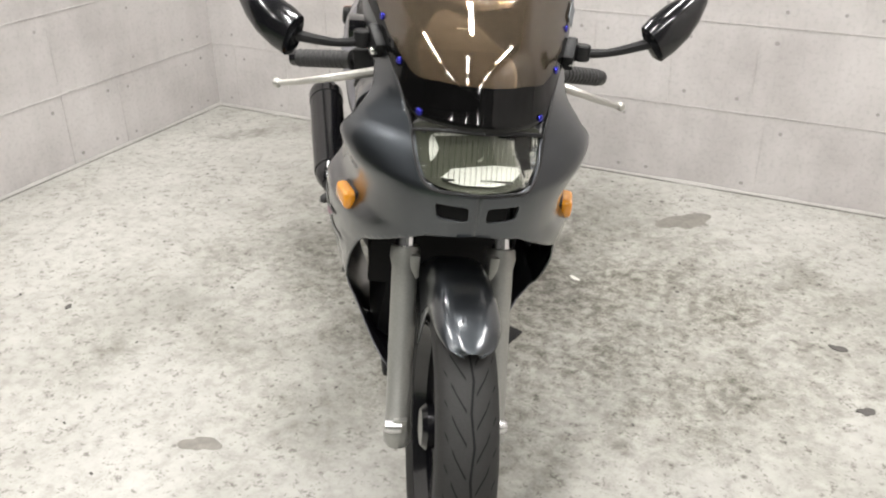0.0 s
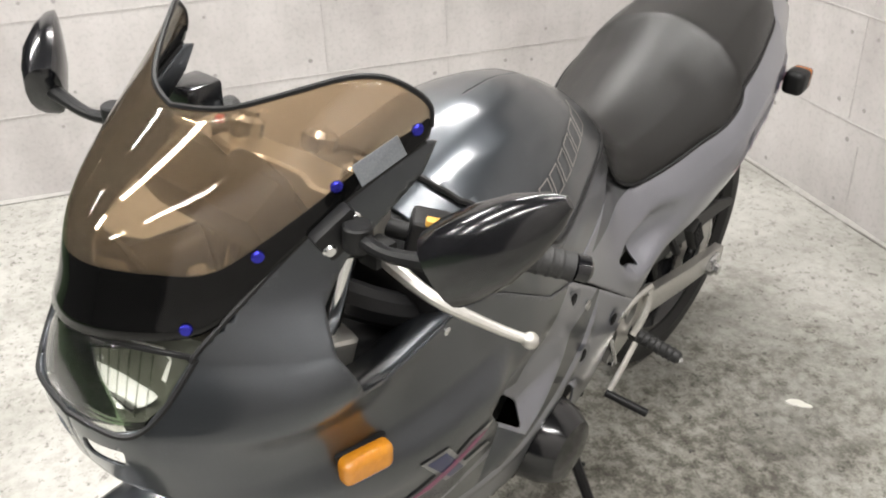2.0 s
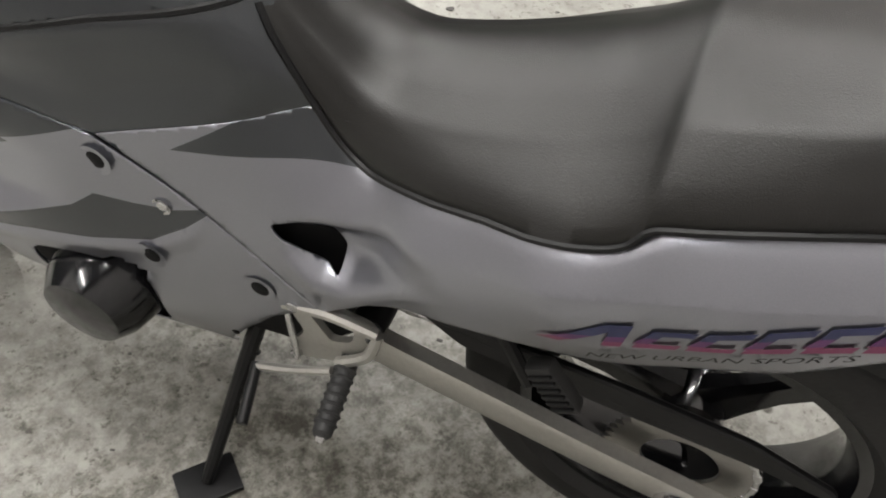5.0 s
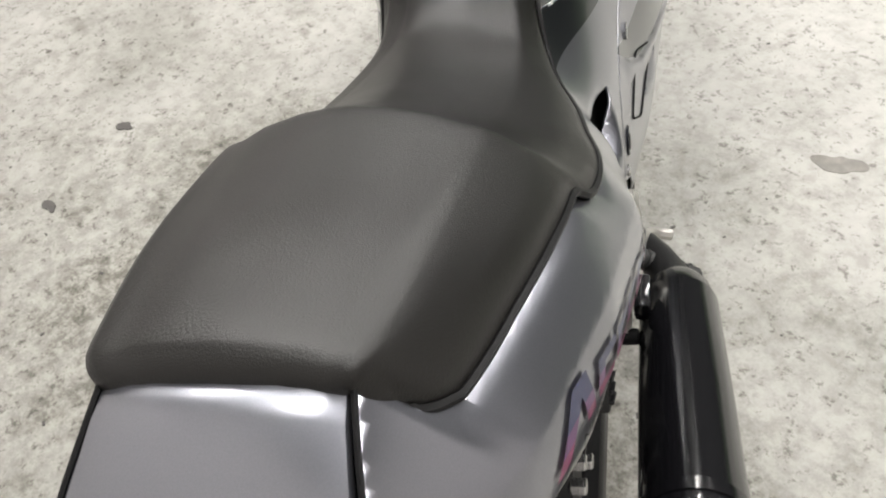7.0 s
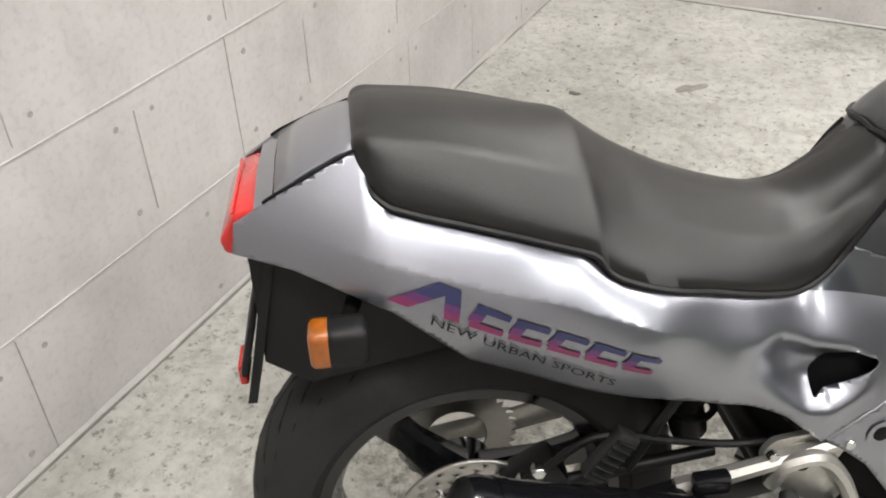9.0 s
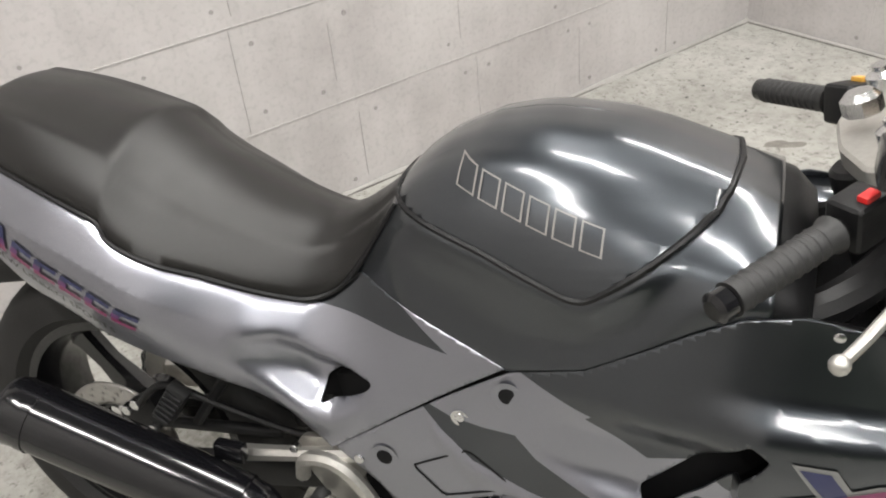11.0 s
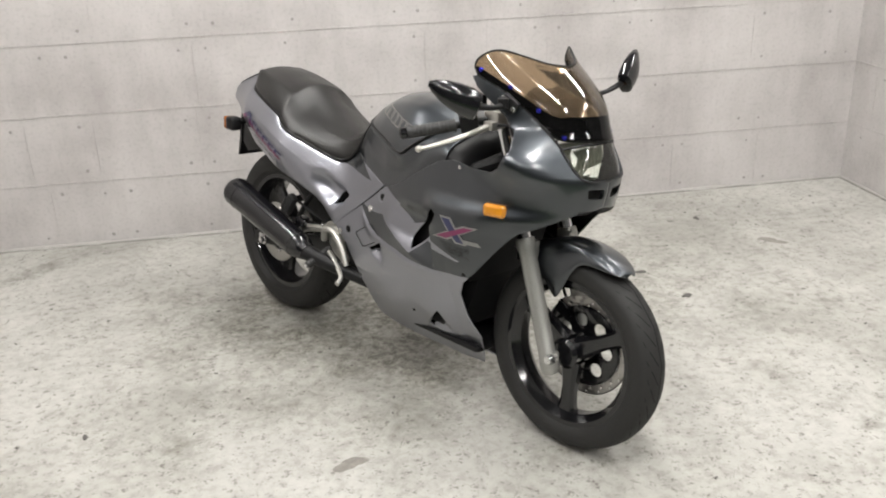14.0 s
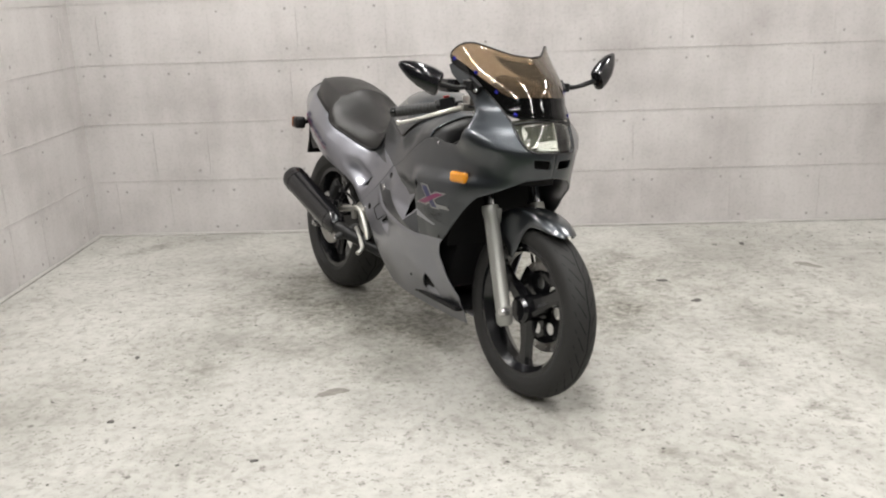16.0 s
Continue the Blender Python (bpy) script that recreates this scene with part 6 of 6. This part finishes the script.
# footpeg brackets
for sd in (1, -1):
    y = 0.150 * sd
    br = new("footpeg_bracket")
    br.parent = bike
    br["label"] = "cast alloy footpeg bracket"
    main = [(0.515, 0.452), (0.485, 0.475), (0.40, 0.465), (0.385, 0.44), (0.41, 0.395), (0.435, 0.36), (0.50, 0.335), (0.52, 0.35), (0.49, 0.40)]
    hole = rounded([(0.485, 0.452), (0.42, 0.448), (0.425, 0.415), (0.455, 0.40)], 0.01)
    bm = sheet(rounded(main, 0.012), 0.02, [hole])
    g = bmesh.ops.extrude_face_region(bm, geom=bm.faces[:])
    bmesh.ops.translate(bm, vec=(0, 0, 0.010), verts=[v for v in g["geom"] if isinstance(v, bmesh.types.BMVert)])
    bmesh.ops.transform(bm, matrix=XZ(y), verts=bm.verts)
    part("plate", bm, ALLOY, br, "cast alloy plate")
    if sd < 0:
        part("hanger_arm", tube([(0.50, y, 0.455), (0.40, y - 0.012, 0.440), (0.266, y - 0.012, 0.412)], [0.014, 0.012, 0.015], 8), ALLOY, br, "cast alloy exhaust hanger arm")
        part("hanger_bolt", rod((0.266, y - 0.012, 0.412), (0.266, y - 0.034, 0.412), 0.010, 12), DARK_INSIDE, br)
        part("brake_pedal", tube([(0.43, y - 0.02, 0.37), (0.48, y - 0.03, 0.35), (0.525, y - 0.036, 0.305), (0.538, y - 0.062, 0.287)], [0.010, 0.008, 0.008, 0.009], 8), ALLOY, br, "alloy brake pedal")
        part("heel_guard", tube([(0.40, y - 0.012, 0.40), (0.415, y - 0.02, 0.44), (0.46, y - 0.02, 0.445), (0.50, y - 0.015, 0.40), (0.53, y - 0.015, 0.34)], [0.012, 0.012, 0.012, 0.012, 0.010], 8), ALLOY, br, "curved alloy heel guard")
    else:
        part("strut", tube([(0.515, y + 0.01, 0.45), (0.45, y + 0.014, 0.468), (0.388, y + 0.014, 0.462)], 0.008, 8), ALLOY, br)
        part("strut", tube([(0.388, y + 0.014, 0.462), (0.40, y + 0.02, 0.415), (0.44, y + 0.02, 0.375)], 0.008, 8), ALLOY, br)
        part("shift_lever", tube([(0.445, y + 0.03, 0.365), (0.50, y + 0.035, 0.338), (0.555, y + 0.04, 0.318)], 0.006, 8), ALLOY, br, "alloy gear lever")
        part("shift_tip", rod((0.555, y + 0.035, 0.318), (0.535, y + 0.115, 0.300), 0.008), BLACK_PLASTIC, br, "black rubber lever tip")
        part("link_rod", rod((0.50, y + 0.02, 0.345), (0.52, y + 0.0, 0.44), 0.005), STEEL, br)
    # peg
    p0 = Vector((0.43, y + 0.008 * sd, 0.375))
    p1 = Vector((0.419, 0.264, 0.356)) if sd > 0 else Vector((0.421, -0.253, 0.328))
    peg = part("peg", turned([(0, 0.011), (0.1, 0.014), (0.95, 0.013), (1, 0.009)], p0, p1, 14), GRIP, br, "black rubber footpeg")
    d = (p1 - p0)
    for k in range(7):
        q = p0 + d * (0.15 + 0.11 * k)
        part("peg_rib", turned([(0, 0.0142), (0.5, 0.0158), (1, 0.0142)], q, q + d.normalized() * 0.005, 12), GRIP, peg)
    part("peg_tip", rod(p1 - d.normalized() * 0.004, p1 + Vector((0, 0.002 * sd, -0.006)), 0.007, 8), STEEL, peg)
    for bx, bz in ((0.50, 0.46), (0.395, 0.452), (0.505, 0.345)):
        part("bolt", rod((bx, y + 0.008 * sd, bz), (bx, y + 0.020 * sd, bz), 0.008, 8), STEEL, br)

# clutch-side engine cover and side stand (left)
cv = part("clutch_cover", turned([(0, 0.080), (0.2, 0.080), (0.45, 0.078), (0.75, 0.070), (0.95, 0.055), (1.0, 0.02)], (0.775, 0.12, 0.372), (0.775, 0.245, 0.372), 32), GLOSS_BLACK, bike, "gloss black round engine cover")
for k in range(5):
    a = 0.5 + 1.26 * k
    q = Vector((0.775 + 0.079 * math.cos(a), 0.14, 0.372 + 0.079 * math.sin(a)))
    part("cover_bolt", rod(q, q + Vector((0, 0.03, 0)), 0.008, 8), GLOSS_BLACK, cv)
st = new("side_stand")
st.parent = bike
st["label"] = "black steel side stand, folded out"
foot = Vector((0.63, 0.268, 0.033))
part("leg", tube([(0.60, 0.11, 0.28), (0.615, 0.18, 0.17), foot + Vector((0, 0, 0.008))], [0.013, 0.011, 0.010], 10), BLACK_PLASTIC, st, "black steel leg")
part("foot", boxed((0.095, 0.07, 0.010), Matrix.Translation(foot) @ pose(0, 0, 0, LEAN, 0, 48), 0.003), BLACK_PLASTIC, st, "flat black foot plate")
part("spring", tube([Vector((0.60 + 0.009 * math.cos(k), 0.115 + 0.0035 * k * 0.55, 0.27 - 0.0055 * k * 0.6)) + Vector((0, 0.009 * math.sin(k), 0)) for k in range(40)], 0.0022, 5), BLACK_PLASTIC, st, "black coil spring")

# --- decals
def letter_block(name, outline, mat, place, parent, label=""):
    """Flat decal pieces; place maps the outline's (x, y) to the bodywork."""
    bm = bmesh.new()
    for ol in outline:
        b = sheet(ol, 0.015)
        b.verts.index_update()
        vs = [bm.verts.new(place(v.co.x, v.co.y)) for v in b.verts]
        for f in b.faces:
            bm.faces.new([vs[v.index] for v in f.verts])
        b.free()
    return part(name, bm, mat, parent, label)


def tank_decal(sd):
    # outlined maker's mark, drawn as plain outlined blocks
    for k in range(6):
        a, w = k / 6 + 0.01, 1 / 6 - 0.03
        x_rear, x_front = 0.643, 0.838
        for seg in range(4):
            t = 0.055
            q = [[(a, 0), (a + w, 0), (a + w, t * 1.0), (a, t * 1.0)], [(a, 1 - t * 1.0), (a + w, 1 - t * 1.0), (a + w, 1), (a, 1)], [(a, 0), (a + w * t * 1.6, 0), (a + w * t * 1.6, 1), (a, 1)], [(a + w * (1 - t * 1.6), 0), (a + w, 0), (a + w, 1), (a + w * (1 - t * 1.6), 1)]][seg]

            def place(s, h):
                x = x_front - (x_front - x_rear) * s if sd > 0 else x_rear + (x_front - x_rear) * s
                f = (x - x_rear) / (x_front - x_rear)
                z = (0.872 + 0.029 * h) * (1 - f) + (0.830 + 0.028 * h) * f
                return cover(x, s_of(x, z), sd, 0.0052)

            pts = [place(*p) for p in q]
            mid = [place(*((np.array(q[i]) + np.array(q[(i + 1) % 4])) / 2)) for i in range(4)]
            bm = bmesh.new()
            bm.faces.new([bm.verts.new(p) for p in (pts[0], mid[0], pts[1], mid[1], pts[2], mid[2], pts[3], mid[3])])
            part("mark_bar", bm, OUTLINE_DECAL, bike)


for_sides(tank_decal)


def tail_decal(sd):
    # model mark as slanted strokes that shade from navy to magenta
    xs = (-0.10, 0.205)

    def place(s, h):
        x = xs[0] + (xs[1] - xs[0]) * s if sd < 0 else xs[1] - (xs[1] - xs[0]) * s
        f = (x - xs[0]) / (xs[1] - xs[0])
        z = (0.764 - 0.118 * f) + (0.036 - 0.010 * f) * h
        return skin(x, z, sd, 0.0024 + tail_relief(x, z))

    strokes = [[(0.0, 0.0), (0.075, 0.0), (0.27, 1.25), (0.19, 1.25)], [(0.20, 0.0), (0.255, 0.0), (0.27, 1.25), (0.215, 1.25)]]
    for k in range(5):
        a, w = 0.285 + 0.142 * k, 0.12
        strokes += [[(a, 0.0), (a + w, 0.0), (a + w + 0.01, 0.26), (a + 0.01, 0.26)], [(a + 0.03, 0.74), (a + w + 0.03, 0.74), (a + w + 0.04, 1.0), (a + 0.04, 1.0)]]
        strokes += [[(a, 0.26), (a + 0.045, 0.26), (a + 0.07, 0.74), (a + 0.03, 0.74)]]
    bands = ((0.0, 0.30, MAGENTA_DECAL), (0.30, 0.62, PLUM_DECAL), (0.62, 1.3, NAVY_DECAL))
    for st in strokes:
        (x0, h0), (x1, _), (x2, h1), (x3, _) = st
        for lo, hi, mat in bands:
            a, b = max(lo, h0), min(hi, h1)
            if b - a < 1e-3:
                continue
            fa, fb = (a - h0) / (h1 - h0), (b - h0) / (h1 - h0)
            bm = bmesh.new()
            rows = []
            for f, h in ((fa, a), (fb, b)):
                l, r = x0 + (x3 - x0) * f, x1 + (x2 - x1) * f
                rows.append([bm.verts.new(place(l + (r - l) * i / 4, h)) for i in range(5)])
            for i in range(4):
                bm.faces.new((rows[0][i], rows[0][i + 1], rows[1][i + 1], rows[1][i]))
            part("mark_stroke", bm, mat, bike)
    # slogan below, lettered
    cu = bpy.data.curves.new("slogan", "FONT")
    cu.body = "NEW URBAN SPORTS"
    cu.size = 0.02
    cu.resolution_u = 2
    tmp = new("slogan_tmp", cu)
    dg = bpy.context.evaluated_depsgraph_get()
    me = bpy.data.meshes.new_from_object(tmp.evaluated_get(dg))
    bpy.data.objects.remove(tmp)
    bm = bmesh.new()
    bm.from_mesh(me)
    wid = max(v.co.x for v in bm.verts)
    for v in bm.verts:
        s, h = v.co.x / wid, v.co.y / 0.014
        x0, x1 = -0.055, 0.155
        x = x0 + (x1 - x0) * (s + 0.012 * h) if sd < 0 else x1 - (x1 - x0) * (s + 0.012 * h)
        f = (x + 0.055) / 0.21
        z = (0.732 - 0.098 * f) + 0.012 * h
        v.co = skin(x, z, sd, 0.0030 + tail_relief(x, z))
    part("slogan", bm, BLACK_DECAL, bike, "small black lettering")


for_sides(tail_decal)


def flank_decal(sd):
    # crossed two-colour emblem with a small mark and lines of fine print
    cx, cz = 1.105, 0.615

    def place(x, z):
        return skin(u_of(x, z), z, sd, 0.0020 + fairing_relief(u_of(x, z), z))

    f = 1 if sd < 0 else -1
    for pts, mat in (([(-0.053, 0.040), (-0.010, 0.040), (0.040, -0.035), (0.000, -0.035)], WHITE_DECAL), ([(0.078, 0.025), (0.032, 0.025), (-0.085, -0.030), (-0.026, -0.030)], WHITE_DECAL), ([(-0.045, 0.035), (-0.015, 0.035), (0.030, -0.030), (0.005, -0.030)], NAVY_DECAL), ([(0.065, 0.020), (0.035, 0.020), (-0.070, -0.025), (-0.030, -0.025)], MAGENTA_DECAL), ([(0.02, -0.018), (0.075, -0.018), (0.085, -0.030), (0.03, -0.030)], WHITE_DECAL)):
        off = {NAVY_DECAL: 0.0008, MAGENTA_DECAL: 0.0016}.get(mat, 0.0)
        letter_block("emblem_stroke", [[(cx + f * x, cz + z) for x, z in pts]], mat, lambda x, z: place(x, z) + Vector((0, sd * off, 0)), bike)
    for k, words in enumerate(("LIQUID COOLED", "4 CYLINDER", "TWIN CAM 16")):
        cu = bpy.data.curves.new("fine_print", "FONT")
        cu.body, cu.size, cu.resolution_u = words, 0.014, 1
        tmp = new("fine_print", cu)
        me = bpy.data.meshes.new_from_object(tmp.evaluated_get(bpy.context.evaluated_depsgraph_get()))
        bpy.data.objects.remove(tmp)
        bm = bmesh.new()
        bm.from_mesh(me)
        x0 = cx - 0.055 * f + 0.006 * k * f
        for v in bm.verts:
            x, z = x0 + v.co.x * 0.95 * f, cz - 0.046 - 0.0125 * k + v.co.y - 0.10 * v.co.x
            v.co = place(x, z)
        part("fine_print", bm, BLACK_DECAL, bike, "small black lettering")


for_sides(flank_decal)

# ---------------------------------------------------------------- things beyond the end of the partition
def timber_block(u, v, size, z=0.0, turn=0):
    bm = boxed(size, Matrix.Translation((0, 0, size[2] / 2)), 0.004)
    ob = part("timber_block", bm, WOOD)
    ob.matrix_world = Matrix.Translation(room(u, v, z)) @ pose(0, 0, 0, 0, 0, ROOM_TURN + turn)
    return tagged(ob, "pale squared timber block lying on the green floor", "timber", group="stacked timber blocks")


for k, (u, v, z) in enumerate(((-0.55, 2.55, 0.0055), (-0.56, 2.57, 0.0965), (-0.75, 2.95, 0.0055))):
    timber_block(u, v, (0.5, 0.12, 0.09), z, 4 * k)


def mop():
    base = new("mop")
    rng = random.Random(4)
    bm = bmesh.new()
    for k in range(60):
        a, r = rng.uniform(0, 6.28), rng.uniform(0.03, 0.14)
        tube([(0.02 * math.cos(a), 0.02 * math.sin(a), 0.05), (0.6 * r * math.cos(a), 0.6 * r * math.sin(a), 0.035 + 0.02 * rng.random()), (r * math.cos(a + 0.3), r * math.sin(a + 0.3), 0.008)], 0.007, 5, bm)
    part("mop_head", bm, MOP, base, "grey-brown cotton mop strands")
    part("socket", boxed((0.16, 0.03, 0.025), Matrix.Translation((0, 0, 0.06)), 0.006), BLACK_PLASTIC, base, "black mop clamp")
    part("handle", rod((0, 0, 0.06), (-0.18, -0.12, 1.25), 0.012), WOOD, base, "pale wooden handle")
    return tagged(base, "cotton mop with a wooden handle standing on the green floor", "mop")


m0 = mop()
m0.matrix_world = Matrix.Translation(room(-0.75, 3.35, 0.0045)) @ pose(0, 0, 0, 0, 0, 20)
